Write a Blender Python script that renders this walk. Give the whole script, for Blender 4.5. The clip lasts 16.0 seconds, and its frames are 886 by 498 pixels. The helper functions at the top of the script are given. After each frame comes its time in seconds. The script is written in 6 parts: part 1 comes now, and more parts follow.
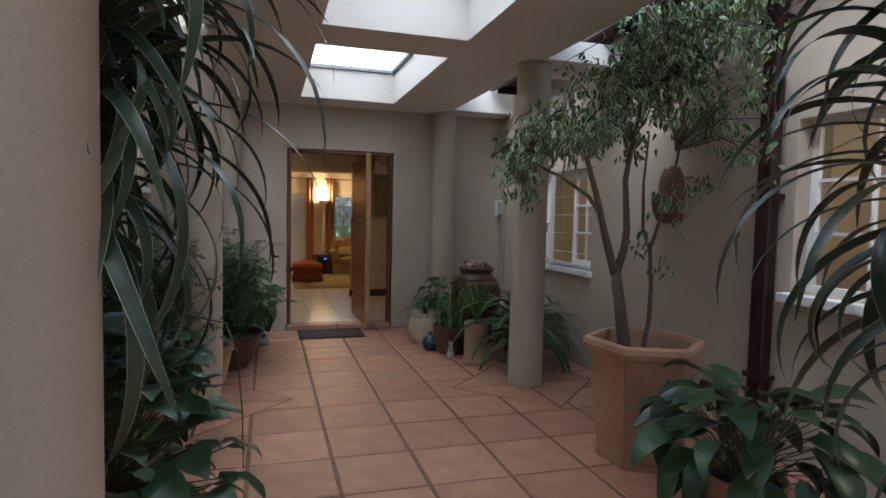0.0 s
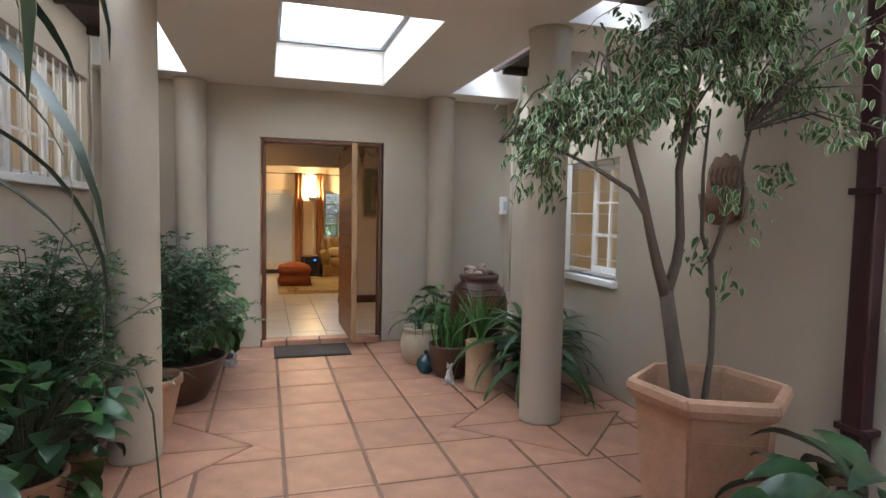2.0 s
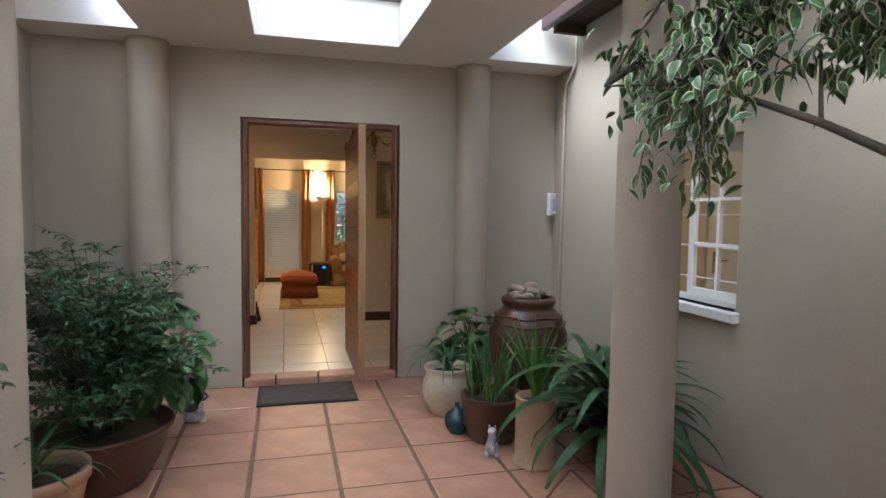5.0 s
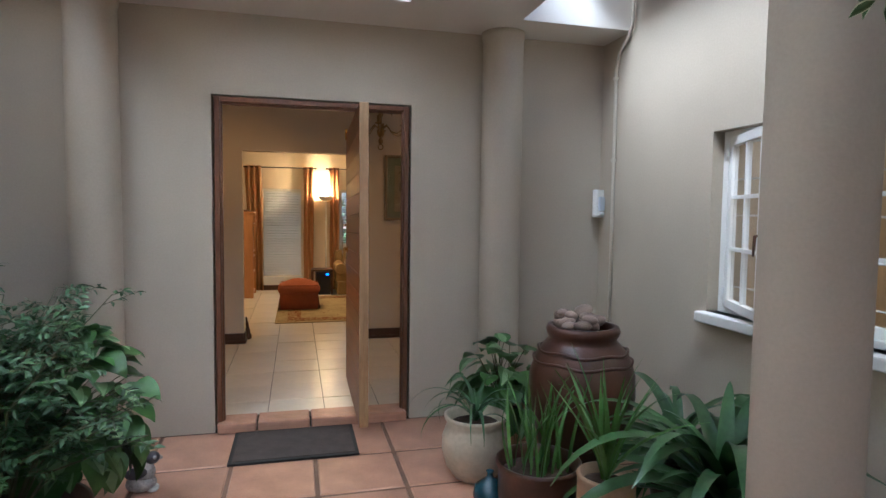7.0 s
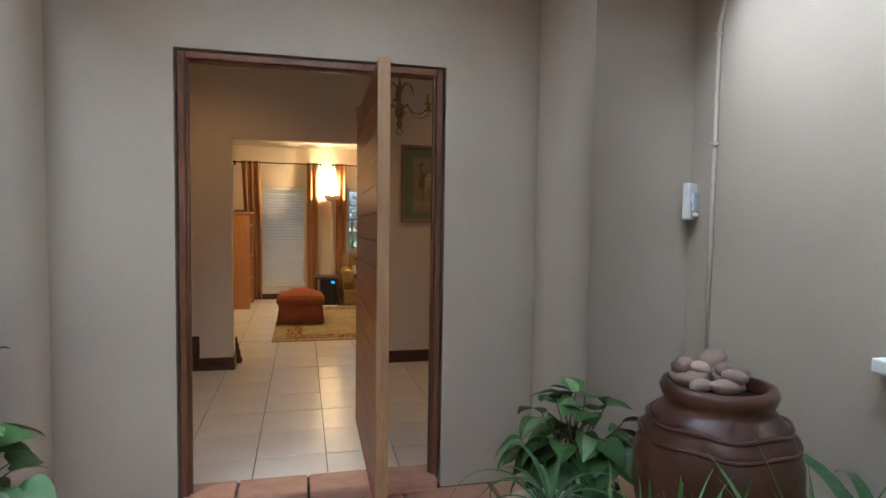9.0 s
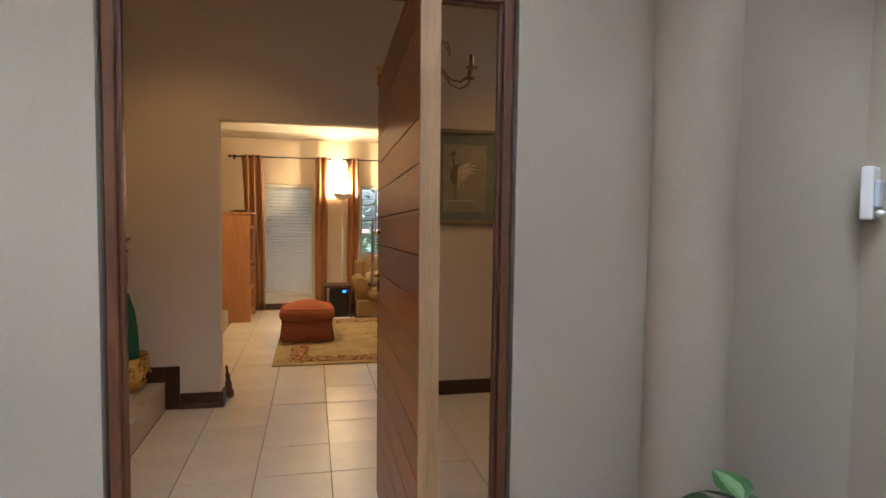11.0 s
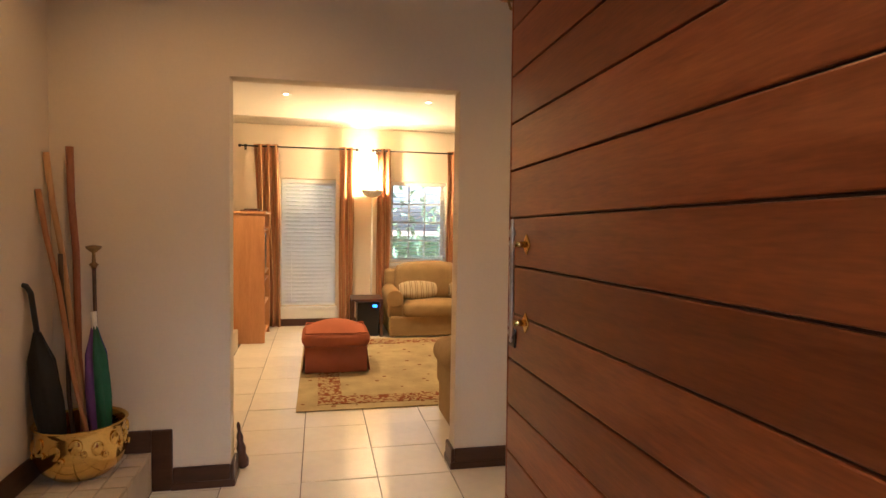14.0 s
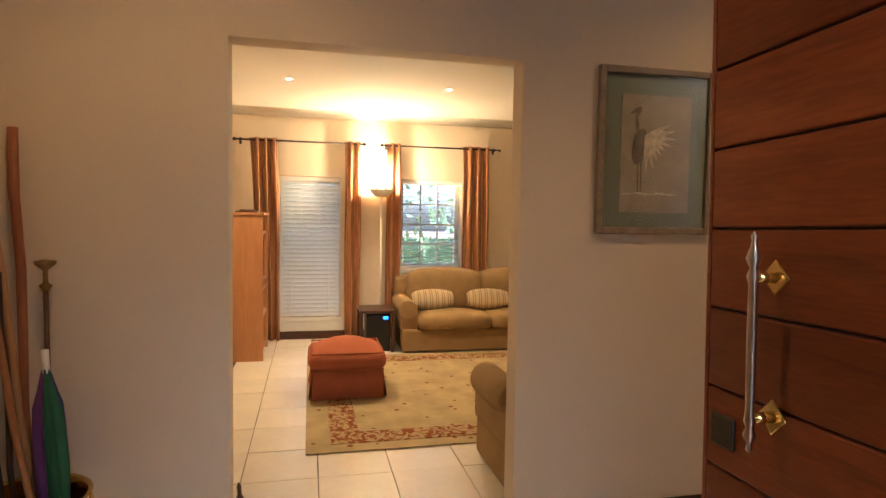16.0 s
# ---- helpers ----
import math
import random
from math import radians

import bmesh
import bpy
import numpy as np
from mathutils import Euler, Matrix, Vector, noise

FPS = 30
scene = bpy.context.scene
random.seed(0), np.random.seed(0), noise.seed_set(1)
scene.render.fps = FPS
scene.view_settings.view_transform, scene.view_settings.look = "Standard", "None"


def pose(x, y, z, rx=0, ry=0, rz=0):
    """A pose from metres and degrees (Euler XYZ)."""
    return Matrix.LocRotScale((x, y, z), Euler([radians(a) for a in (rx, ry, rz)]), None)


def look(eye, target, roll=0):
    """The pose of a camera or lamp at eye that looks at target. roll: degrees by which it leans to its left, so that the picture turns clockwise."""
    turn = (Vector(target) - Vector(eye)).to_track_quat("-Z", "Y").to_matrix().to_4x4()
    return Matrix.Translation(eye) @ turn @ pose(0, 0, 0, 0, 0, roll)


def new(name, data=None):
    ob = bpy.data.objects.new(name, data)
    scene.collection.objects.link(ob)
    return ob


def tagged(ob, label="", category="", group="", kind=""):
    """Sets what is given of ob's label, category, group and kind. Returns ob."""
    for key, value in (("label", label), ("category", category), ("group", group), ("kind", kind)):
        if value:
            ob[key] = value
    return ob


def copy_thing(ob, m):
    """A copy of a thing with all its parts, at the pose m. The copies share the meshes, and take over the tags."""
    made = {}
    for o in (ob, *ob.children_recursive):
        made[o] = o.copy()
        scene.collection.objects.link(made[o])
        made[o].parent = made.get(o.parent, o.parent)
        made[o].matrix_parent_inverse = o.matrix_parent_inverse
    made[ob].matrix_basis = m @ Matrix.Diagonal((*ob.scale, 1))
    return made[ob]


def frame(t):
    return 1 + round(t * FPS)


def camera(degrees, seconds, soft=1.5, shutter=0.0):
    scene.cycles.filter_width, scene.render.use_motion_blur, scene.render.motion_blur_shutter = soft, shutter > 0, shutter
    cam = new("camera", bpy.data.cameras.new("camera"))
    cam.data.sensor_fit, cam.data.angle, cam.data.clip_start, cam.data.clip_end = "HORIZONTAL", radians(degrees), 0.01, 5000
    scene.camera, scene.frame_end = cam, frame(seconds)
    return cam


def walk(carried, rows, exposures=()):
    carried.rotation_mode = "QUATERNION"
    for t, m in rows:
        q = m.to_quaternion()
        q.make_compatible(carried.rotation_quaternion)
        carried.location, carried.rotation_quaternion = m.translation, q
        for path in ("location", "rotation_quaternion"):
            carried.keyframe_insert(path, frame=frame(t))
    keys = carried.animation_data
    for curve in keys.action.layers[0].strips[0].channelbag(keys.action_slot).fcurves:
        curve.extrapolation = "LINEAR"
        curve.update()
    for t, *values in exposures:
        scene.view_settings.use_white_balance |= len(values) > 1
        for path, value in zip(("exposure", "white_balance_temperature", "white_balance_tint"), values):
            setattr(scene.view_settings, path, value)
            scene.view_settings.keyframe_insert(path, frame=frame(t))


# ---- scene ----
cam = camera(74.6, 16.0)
PATH = [
    (0, (-0.216, 0.144, 1.366), (0.363, 2.055, 1.249), 1.3),
    (0.5, (-0.171, 0.351, 1.384), (0.412, 2.26, 1.26), 1.4),
    (1, (-0.108, 0.546, 1.404), (0.48, 2.454, 1.273), 1.2),
    (1.5, (-0.012, 0.747, 1.384), (0.571, 2.656, 1.259), 1.2),
    (2, (0.045, 0.953, 1.394), (0.627, 2.863, 1.264), 1.1),
    (2.5, (0.097, 1.148, 1.4), (0.674, 3.059, 1.271), 1.0),
    (3, (0.166, 1.367, 1.397), (0.732, 3.281, 1.268), 1.0),
    (3.5, (0.236, 1.573, 1.383), (0.783, 3.492, 1.257), 0.9),
    (4, (0.262, 1.814, 1.391), (0.799, 3.736, 1.264), 0.9),
    (6.5, (0.447, 2.962, 1.394), (0.944, 4.895, 1.265), 0.7),
    (7, (0.485, 3.208, 1.393), (0.974, 5.143, 1.267), 0.7),
    (7.5, (0.508, 3.449, 1.385), (0.991, 5.385, 1.258), 0.8),
    (8, (0.526, 3.721, 1.383), (1.001, 5.66, 1.262), 0.9),
    (10.5, (0.561, 4.93, 1.37), (1.018, 6.873, 1.251), 0.7),
    (11, (0.576, 5.201, 1.368), (1.013, 7.15, 1.251), 0.8),
    (11.5, (0.539, 5.432, 1.348), (0.96, 7.385, 1.239), 1.2),
    (12, (0.53, 5.671, 1.354), (0.937, 7.626, 1.239), 0.7),
    (12.5, (0.479, 5.87, 1.357), (0.892, 7.824, 1.242), 0.8),
    (13, (0.464, 6.072, 1.353), (0.872, 8.027, 1.238), 0.9),
    (13.5, (0.416, 6.276, 1.351), (0.828, 8.229, 1.238), 0.7),
    (14, (0.375, 6.442, 1.351), (0.793, 8.395, 1.239), 1.0),
    (14.5, (0.352, 6.612, 1.342), (0.774, 8.564, 1.233), 1.0),
    (15, (0.335, 6.796, 1.343), (0.759, 8.748, 1.242), 1.3),
    (15.5, (0.284, 6.979, 1.359), (0.719, 8.928, 1.247), 1.2),
    (16, (0.25, 7.117, 1.361), (0.697, 9.063, 1.25), 1.0),
]
walk(cam, [(t, look(eye, target, roll)) for t, eye, target, roll in PATH],
     [(0.0, 1.12, 5200, 7), (1.0, 1.72, 5200, 6), (2.0, 2.08, 5300, 6), (4.0, 2.0, 5250, 6), (7.0, 1.97, 5000, 6), (8.0, 1.97, 5000, 6), (11.0, 2.25, 5100, 7), (12.5, 2.52, 5250, 9), (14.0, 2.97, 5200, 9), (16.0, 2.88, 5000, 8)])

# ---- world, sun, lamps, exposure ----
world = bpy.data.worlds.new("overcast_sky")
scene.world = world
world.use_nodes = True
wn = world.node_tree.nodes
sky = wn.new("ShaderNodeTexSky")
sky.sky_type, sky.sun_disc = "NISHITA", False
sky.sun_elevation, sky.sun_rotation = radians(54), radians(249)
sky.dust_density, sky.air_density = 4.0, 1.0
grey = wn.new("ShaderNodeHueSaturation")
grey.inputs["Saturation"].default_value = 0.55
world.node_tree.links.new(sky.outputs[0], grey.inputs["Color"])
world.node_tree.links.new(grey.outputs[0], wn["Background"].inputs["Color"])
wn["Background"].inputs["Strength"].default_value = 0.15


def lamp(name, kind, at, energy, color, size=0.1, target=None, angle=None, sy=None):
    data = bpy.data.lights.new(name, kind)
    data.energy, data.color = energy, color
    if kind == "SUN":
        data.angle = angle
    elif kind == "AREA":
        data.shape = "RECTANGLE" if sy else "DISK"
        data.size = size
        if sy:
            data.size_y = sy
    else:
        data.shadow_soft_size = size
        if kind == "SPOT":
            data.spot_size, data.spot_blend = angle, 0.6
    ob = new(name, data)
    ob.matrix_world = look(at, target) if target else pose(*at)
    return ob


SUN_DIR = Vector((math.sin(radians(249)) * math.cos(radians(54)), math.cos(radians(249)) * math.cos(radians(54)), math.sin(radians(54))))
lamp("sun", "SUN", tuple(SUN_DIR * 30), 3.2, (1.0, 0.95, 0.88), target=(0, 0, 0), angle=radians(52))
WARM = (1.0, 0.62, 0.26)
lamp("floor_lamp_bulb", "POINT", (0.968, 13.12, 1.68), 14, WARM, 0.03)
lamp("downlight_bulb", "SPOT", (0.08, 11.95, 2.39), 13.5, (1.0, 0.60, 0.25), 0.03, (0.08, 11.95, 0), radians(110))
lamp("downlight_bulb", "SPOT", (1.39, 11.95, 2.39), 13.5, (1.0, 0.60, 0.25), 0.03, (1.39, 11.95, 0), radians(110))
# Two added fill spots brighten the hall, where no such lamps are known.
lamp("hall_fill_spot", "SPOT", (-0.1, 8.3, 2.96), 5.0, (1.0, 0.50, 0.16), 0.03, (-0.1, 8.3, 0), radians(122))
lamp("hall_fill_spot", "SPOT", (2.2, 8.3, 2.96), 5.0, (1.0, 0.50, 0.16), 0.03, (2.2, 8.3, 0), radians(122))
lamp("room_bulb", "POINT", (3.9, 4.6, 2.2), 5, (1.0, 0.76, 0.5), 0.08)
lamp("room_bulb", "POINT", (3.9, 1.6, 2.2), 5, (1.0, 0.76, 0.5), 0.08)
lamp("room_bulb", "POINT", (-2.6, 5.2, 2.2), 5, (1.0, 0.76, 0.5), 0.08)


# ---- materials ----
def material(name, color, rough=0.6, metal=0.0, var=0.12, scale=3.0, fine=60.0, bump=0.15, spec=0.5, color2=None, coords="Object", per_object=0.0, stretch=None, **extra):
    """Two scales of noise vary the colour; the fine one gives the relief."""
    m = bpy.data.materials.new(name)
    m.use_nodes = True
    n, l = m.node_tree.nodes, m.node_tree.links
    b = n["Principled BSDF"]
    b.inputs["Roughness"].default_value, b.inputs["Metallic"].default_value = rough, metal
    b.inputs["Specular IOR Level"].default_value = spec
    co = n.new("ShaderNodeTexCoord").outputs[coords]
    if stretch:
        mp = n.new("ShaderNodeMapping")
        mp.inputs["Scale"].default_value = stretch
        l.new(co, mp.inputs[0])
        co = mp.outputs[0]
    big, small = n.new("ShaderNodeTexNoise"), n.new("ShaderNodeTexNoise")
    big.inputs["Scale"].default_value, small.inputs["Scale"].default_value = scale, fine
    big.inputs["Detail"].default_value, small.inputs["Detail"].default_value = 5, 4
    l.new(co, big.inputs["Vector"]), l.new(co, small.inputs["Vector"])
    ramp = n.new("ShaderNodeValToRGB")
    dark = tuple(c * (1 - var) for c in color) if color2 is None else color2
    light = tuple(min(1, c * (1 + var)) for c in color)
    ramp.color_ramp.elements[0].position, ramp.color_ramp.elements[1].position = 0.32, 0.7
    ramp.color_ramp.elements[0].color, ramp.color_ramp.elements[1].color = (*dark, 1), (*light, 1)
    mix = n.new("ShaderNodeMath")
    mix.operation = "MULTIPLY_ADD"
    l.new(small.outputs["Fac"], mix.inputs[0])
    mix.inputs[1].default_value = 0.35
    scaled = n.new("ShaderNodeMath")
    scaled.operation = "MULTIPLY"
    scaled.inputs[1].default_value = 0.65
    l.new(big.outputs["Fac"], scaled.inputs[0])
    l.new(scaled.outputs[0], mix.inputs[2])
    l.new(mix.outputs[0], ramp.inputs[0])
    out = ramp.outputs[0]
    if per_object:
        info, hsv, rng = n.new("ShaderNodeObjectInfo"), n.new("ShaderNodeHueSaturation"), n.new("ShaderNodeMapRange")
        rng.inputs["To Min"].default_value, rng.inputs["To Max"].default_value = 1 - per_object, 1 + per_object
        l.new(info.outputs["Random"], rng.inputs["Value"]), l.new(rng.outputs[0], hsv.inputs["Value"])
        l.new(out, hsv.inputs["Color"])
        out = hsv.outputs[0]
    l.new(out, b.inputs["Base Color"])
    if bump:
        bp = n.new("ShaderNodeBump")
        bp.inputs["Strength"].default_value, bp.inputs["Distance"].default_value = bump, 0.01
        l.new(small.outputs["Fac"], bp.inputs["Height"]), l.new(bp.outputs[0], b.inputs["Normal"])
    for key, value in extra.items():
        b.inputs[key.replace("_", " ")].default_value = value
    return m


PLASTER = material("taupe_plaster", (0.45, 0.395, 0.312), 0.85, var=0.085, scale=1.4, fine=90, bump=0.10, spec=0.2)
CEIL = material("painted_ceiling", (0.70, 0.66, 0.60), 0.8, var=0.04, scale=0.9, fine=70, bump=0.06, spec=0.2)
WHITE = material("white_paint", (0.78, 0.78, 0.76), 0.4, var=0.05, scale=6, fine=80, bump=0.05)
CREAM = material("cream_wall_paint", (0.72, 0.625, 0.49), 0.75, var=0.04, scale=1.0, fine=80, bump=0.06, spec=0.25)
INCEIL = material("white_ceiling_paint", (0.78, 0.74, 0.66), 0.8, var=0.03, scale=1.0, fine=60, bump=0.04, spec=0.2)
TERRA = material("terracotta_floor_tile", (0.46, 0.25, 0.16), 0.36, var=0.22, scale=3.2, fine=45, bump=0.2, per_object=0.10, coords="Generated", spec=0.45)
GROUT = material("sandy_grout", (0.20, 0.12, 0.08), 0.9, var=0.3, scale=8, fine=90, bump=0.3)
POT = material("terracotta_pot", (0.44, 0.27, 0.17), 0.75, var=0.2, scale=5, fine=60, bump=0.2)
DARKPOT = material("dark_brown_glaze", (0.085, 0.036, 0.022), 0.33, var=0.35, scale=4, fine=40, bump=0.12)
CERAMIC = material("glossy_cream_ceramic_tile", (0.74, 0.68, 0.56), 0.30, var=0.08, scale=2.5, fine=18, bump=0.02, per_object=0.03, spec=0.5)
JOINT = material("brown_tile_joint", (0.10, 0.075, 0.05), 0.9, var=0.2, scale=10, fine=80)
DARKWOOD = material("dark_stained_skirting", (0.06, 0.024, 0.013), 0.35, var=0.3, scale=5, fine=40, bump=0.08, stretch=(1, 1, 6))


def wood(name, a, b, rough=0.35, along="y", rings=9.0, per_object=0.12, bump=0.08, spec=0.5):
    m = bpy.data.materials.new(name)
    m.use_nodes = True
    n, l = m.node_tree.nodes, m.node_tree.links
    p = n["Principled BSDF"]
    p.inputs["Roughness"].default_value, p.inputs["Specular IOR Level"].default_value = rough, spec
    tc, mp = n.new("ShaderNodeTexCoord"), n.new("ShaderNodeMapping")
    info = n.new("ShaderNodeObjectInfo")
    shift = n.new("ShaderNodeVectorMath")
    shift.operation = "ADD"
    scaled = n.new("ShaderNodeMath")
    scaled.operation = "MULTIPLY"
    scaled.inputs[1].default_value = 37.0
    l.new(info.outputs["Random"], scaled.inputs[0])
    l.new(tc.outputs["Object"], shift.inputs[0]), l.new(scaled.outputs[0], shift.inputs[1])
    mp.inputs["Scale"].default_value = {"x": (0.7, 7, 7), "y": (7, 0.7, 7), "z": (7, 7, 0.7)}[along]
    l.new(shift.outputs[0], mp.inputs[0])
    wave = n.new("ShaderNodeTexNoise")
    wave.inputs["Scale"].default_value, wave.inputs["Detail"].default_value, wave.inputs["Distortion"].default_value = 2.2, 6, 1.2
    fine = n.new("ShaderNodeTexNoise")
    fine.inputs["Scale"].default_value, fine.inputs["Detail"].default_value = rings * 3, 3
    l.new(mp.outputs[0], wave.inputs["Vector"]), l.new(mp.outputs[0], fine.inputs["Vector"])
    add = n.new("ShaderNodeMath")
    add.operation = "MULTIPLY_ADD"
    add.inputs[1].default_value = 0.4
    l.new(fine.outputs["Fac"], add.inputs[0])
    half = n.new("ShaderNodeMath")
    half.operation = "MULTIPLY"
    half.inputs[1].default_value = 0.6
    l.new(wave.outputs["Fac"], half.inputs[0]), l.new(half.outputs[0], add.inputs[2])
    ramp = n.new("ShaderNodeValToRGB")
    ramp.color_ramp.elements[0].position, ramp.color_ramp.elements[1].position = 0.33, 0.68
    ramp.color_ramp.elements[0].color, ramp.color_ramp.elements[1].color = (*a, 1), (*b, 1)
    l.new(add.outputs[0], ramp.inputs[0])
    hsv, rng = n.new("ShaderNodeHueSaturation"), n.new("ShaderNodeMapRange")
    rng.inputs["To Min"].default_value, rng.inputs["To Max"].default_value = 1 - per_object, 1 + per_object
    l.new(info.outputs["Random"], rng.inputs["Value"]), l.new(rng.outputs[0], hsv.inputs["Value"])
    l.new(ramp.outputs[0], hsv.inputs["Color"]), l.new(hsv.outputs[0], p.inputs["Base Color"])
    bp = n.new("ShaderNodeBump")
    bp.inputs["Strength"].default_value, bp.inputs["Distance"].default_value = bump, 0.005
    l.new(fine.outputs["Fac"], bp.inputs["Height"]), l.new(bp.outputs[0], p.inputs["Normal"])
    return m


DOORWOOD = wood("varnished_hardwood", (0.125, 0.026, 0.006), (0.25, 0.066, 0.015), 0.30, "y", per_object=0.28, spec=0.35)
# Paler than the boards, used on the near edge strip only.
EDGEWOOD = wood("pale_door_edge", (0.26, 0.15, 0.065), (0.42, 0.26, 0.125), 0.45, "z")
FRAMEWOOD = wood("brown_frame_wood", (0.10, 0.04, 0.018), (0.20, 0.085, 0.04), 0.4, "z")
CABWOOD = wood("orange_pine_veneer", (0.42, 0.19, 0.06), (0.55, 0.27, 0.10), 0.4, "z", per_object=0.05)


def glass(name, rough=0.0, tint=(1, 1, 1)):
    m = bpy.data.materials.new(name)
    m.use_nodes = True
    p = m.node_tree.nodes["Principled BSDF"]
    p.inputs["Base Color"].default_value = (*tint, 1)
    p.inputs["Transmission Weight"].default_value, p.inputs["Roughness"].default_value, p.inputs["IOR"].default_value = 1, rough, 1.45
    return m


GLASS = glass("clear_glass")
SKYGLASS = bpy.data.materials.new("opal_skylight_sheet")
SKYGLASS.use_nodes = True
sk_n, sk_l = SKYGLASS.node_tree.nodes, SKYGLASS.node_tree.links
sk_t, sk_g, sk_m = sk_n.new("ShaderNodeBsdfTranslucent"), sk_n.new("ShaderNodeBsdfGlossy"), sk_n.new("ShaderNodeMixShader")
sk_t.inputs["Color"].default_value, sk_g.inputs["Roughness"].default_value, sk_m.inputs["Fac"].default_value = (0.95, 0.95, 0.93, 1), 0.25, 0.06
sk_l.new(sk_t.outputs[0], sk_m.inputs[1]), sk_l.new(sk_g.outputs[0], sk_m.inputs[2]), sk_l.new(sk_m.outputs[0], sk_n["Material Output"].inputs["Surface"])


# ---- mesh helpers ----
def box(bm, x0, x1, y0, y1, z0, z1, bevel=0.0, seg=2, m=None):
    made = bmesh.ops.create_cube(bm, size=1)["verts"]
    mat = Matrix.Translation(((x0 + x1) / 2, (y0 + y1) / 2, (z0 + z1) / 2)) @ Matrix.Diagonal((x1 - x0, y1 - y0, z1 - z0, 1))
    bmesh.ops.transform(bm, matrix=mat, verts=made)
    if bevel:
        edges = list({e for v in made for e in v.link_edges})
        out = bmesh.ops.bevel(bm, geom=edges, offset=bevel, segments=seg, affect="EDGES", profile=0.5)
        made = list({v for f in out["faces"] for v in f.verts} | {v for v in made if v.is_valid})
    if m is not None:
        bmesh.ops.transform(bm, matrix=m, verts=made)
    return made


def lathe(bm, profile, seg=32, at=(0, 0, 0), wob=0.0, cap=True):
    """Turns (radius, height) pairs round the z axis; closes the ends."""
    rings = []
    for r, z in profile:
        rings.append([bm.verts.new((at[0] + r * (1 + wob * noise.noise((math.cos(2 * math.pi * k / seg) * 2, math.sin(2 * math.pi * k / seg) * 2, z * 5))) * math.cos(2 * math.pi * k / seg),
                                    at[1] + r * (1 + wob * noise.noise((math.sin(2 * math.pi * k / seg) * 2, 7, z * 5))) * math.sin(2 * math.pi * k / seg), at[2] + z)) for k in range(seg)])
    for a, b in zip(rings, rings[1:]):
        for k in range(seg):
            f = bm.faces.new((a[k], a[(k + 1) % seg], b[(k + 1) % seg], b[k]))
            f.smooth = True
    if cap:
        bm.faces.new(rings[0][::-1])
        bm.faces.new(rings[-1])
    return [v for r in rings for v in r]


def tube(bm, points, radii, seg=8, cap=True):
    """A round bar along points."""
    pts = [Vector(p) for p in points]
    if isinstance(radii, (int, float)):
        radii = [radii] * len(pts)
    rings = []
    side = None
    for k, p in enumerate(pts):
        d = (pts[min(k + 1, len(pts) - 1)] - pts[max(k - 1, 0)]).normalized()
        if side is None:
            side = d.orthogonal().normalized()
        side = (side - d * side.dot(d)).normalized()
        up = d.cross(side)
        rings.append([bm.verts.new(p + radii[k] * (math.cos(2 * math.pi * j / seg) * side + math.sin(2 * math.pi * j / seg) * up)) for j in range(seg)])
    for a, b in zip(rings, rings[1:]):
        for k in range(seg):
            f = bm.faces.new((a[k], a[(k + 1) % seg], b[(k + 1) % seg], b[k]))
            f.smooth = True
    if cap:
        bm.faces.new(rings[0][::-1]), bm.faces.new(rings[-1])


def done(bm, name, mats):
    bmesh.ops.recalc_face_normals(bm, faces=bm.faces)
    me = bpy.data.meshes.new(name)
    bm.to_mesh(me)
    bm.free()
    for m in (mats if isinstance(mats, (list, tuple)) else [mats]):
        me.materials.append(m)
    return me


def part(name, bm, mat, parent, label=""):
    ob = new(name, done(bm, name, mat))
    ob.parent = parent
    return tagged(ob, label)


def thing(name, label, category, at=(0, 0, 0), rz=0.0, group="", kind=""):
    ob = new(name)
    ob.empty_display_size = 0.1
    ob.matrix_world = pose(*at, 0, 0, rz)
    return tagged(ob, label, category, group, kind)


def solid(name, bm, mat, label, category, kind="", at=None, group=""):
    ob = new(name, done(bm, name, mat))
    if at is not None:
        ob.matrix_world = at
    return tagged(ob, label, category, group, kind)


def boxes(name, mat, label, category, rows, kind="structure", bevel=0.0):
    bm = bmesh.new()
    for r in rows:
        box(bm, *r, bevel=bevel)
    return solid(name, bm, mat, label, category, kind)


# ---- courtyard structure ----
XL, XR = -1.39, 2.60            # side walls' faces
YB, ZI = 7.0, 0.05              # front door wall's face, indoor floor height
ZS = 2.58                       # underside of the roof slab
SL, SR = -0.625, 1.84           # roof slab's edges
DX0, DX1, DZ = 0.0, 1.208, 2.082  # front door frame
bm = bmesh.new()
box(bm, -60, 60, -60, 60, -0.3, -0.06)
solid("ground", bm, GROUT, "sandy earth and grout bed under the paving", "ground", "structure")
boxes("wall_north", PLASTER, "taupe plastered wall with the front door opening", "wall",
      [(XL - 0.25, DX0 - 0.012, YB, YB + 0.15, 0, 3.6), (DX1 + 0.012, XR + 0.25, YB, YB + 0.15, 0, 3.6), (DX0 - 0.012, DX1 + 0.012, YB, YB + 0.15, DZ + 0.008, 3.6)])
W1 = (4.80, 5.84, 0.885, 1.83)
W2 = (1.25, 2.69, 0.975, 1.94)
rows, y = [], -5.0
for a, b, z0, z1 in (W2, W1):
    rows += [(XR, XR + 0.25, y, a, 0, 3.3), (XR, XR + 0.25, a, b, 0, z0), (XR, XR + 0.25, a, b, z1, 3.3)]
    y = b
rows += [(XR, XR + 0.25, y, YB, 0, 3.3)]
boxes("wall_east", PLASTER, "taupe plastered wall of the side wing with two windows", "wall", rows)
WL = (3.9, 6.55, 1.57, 2.44)
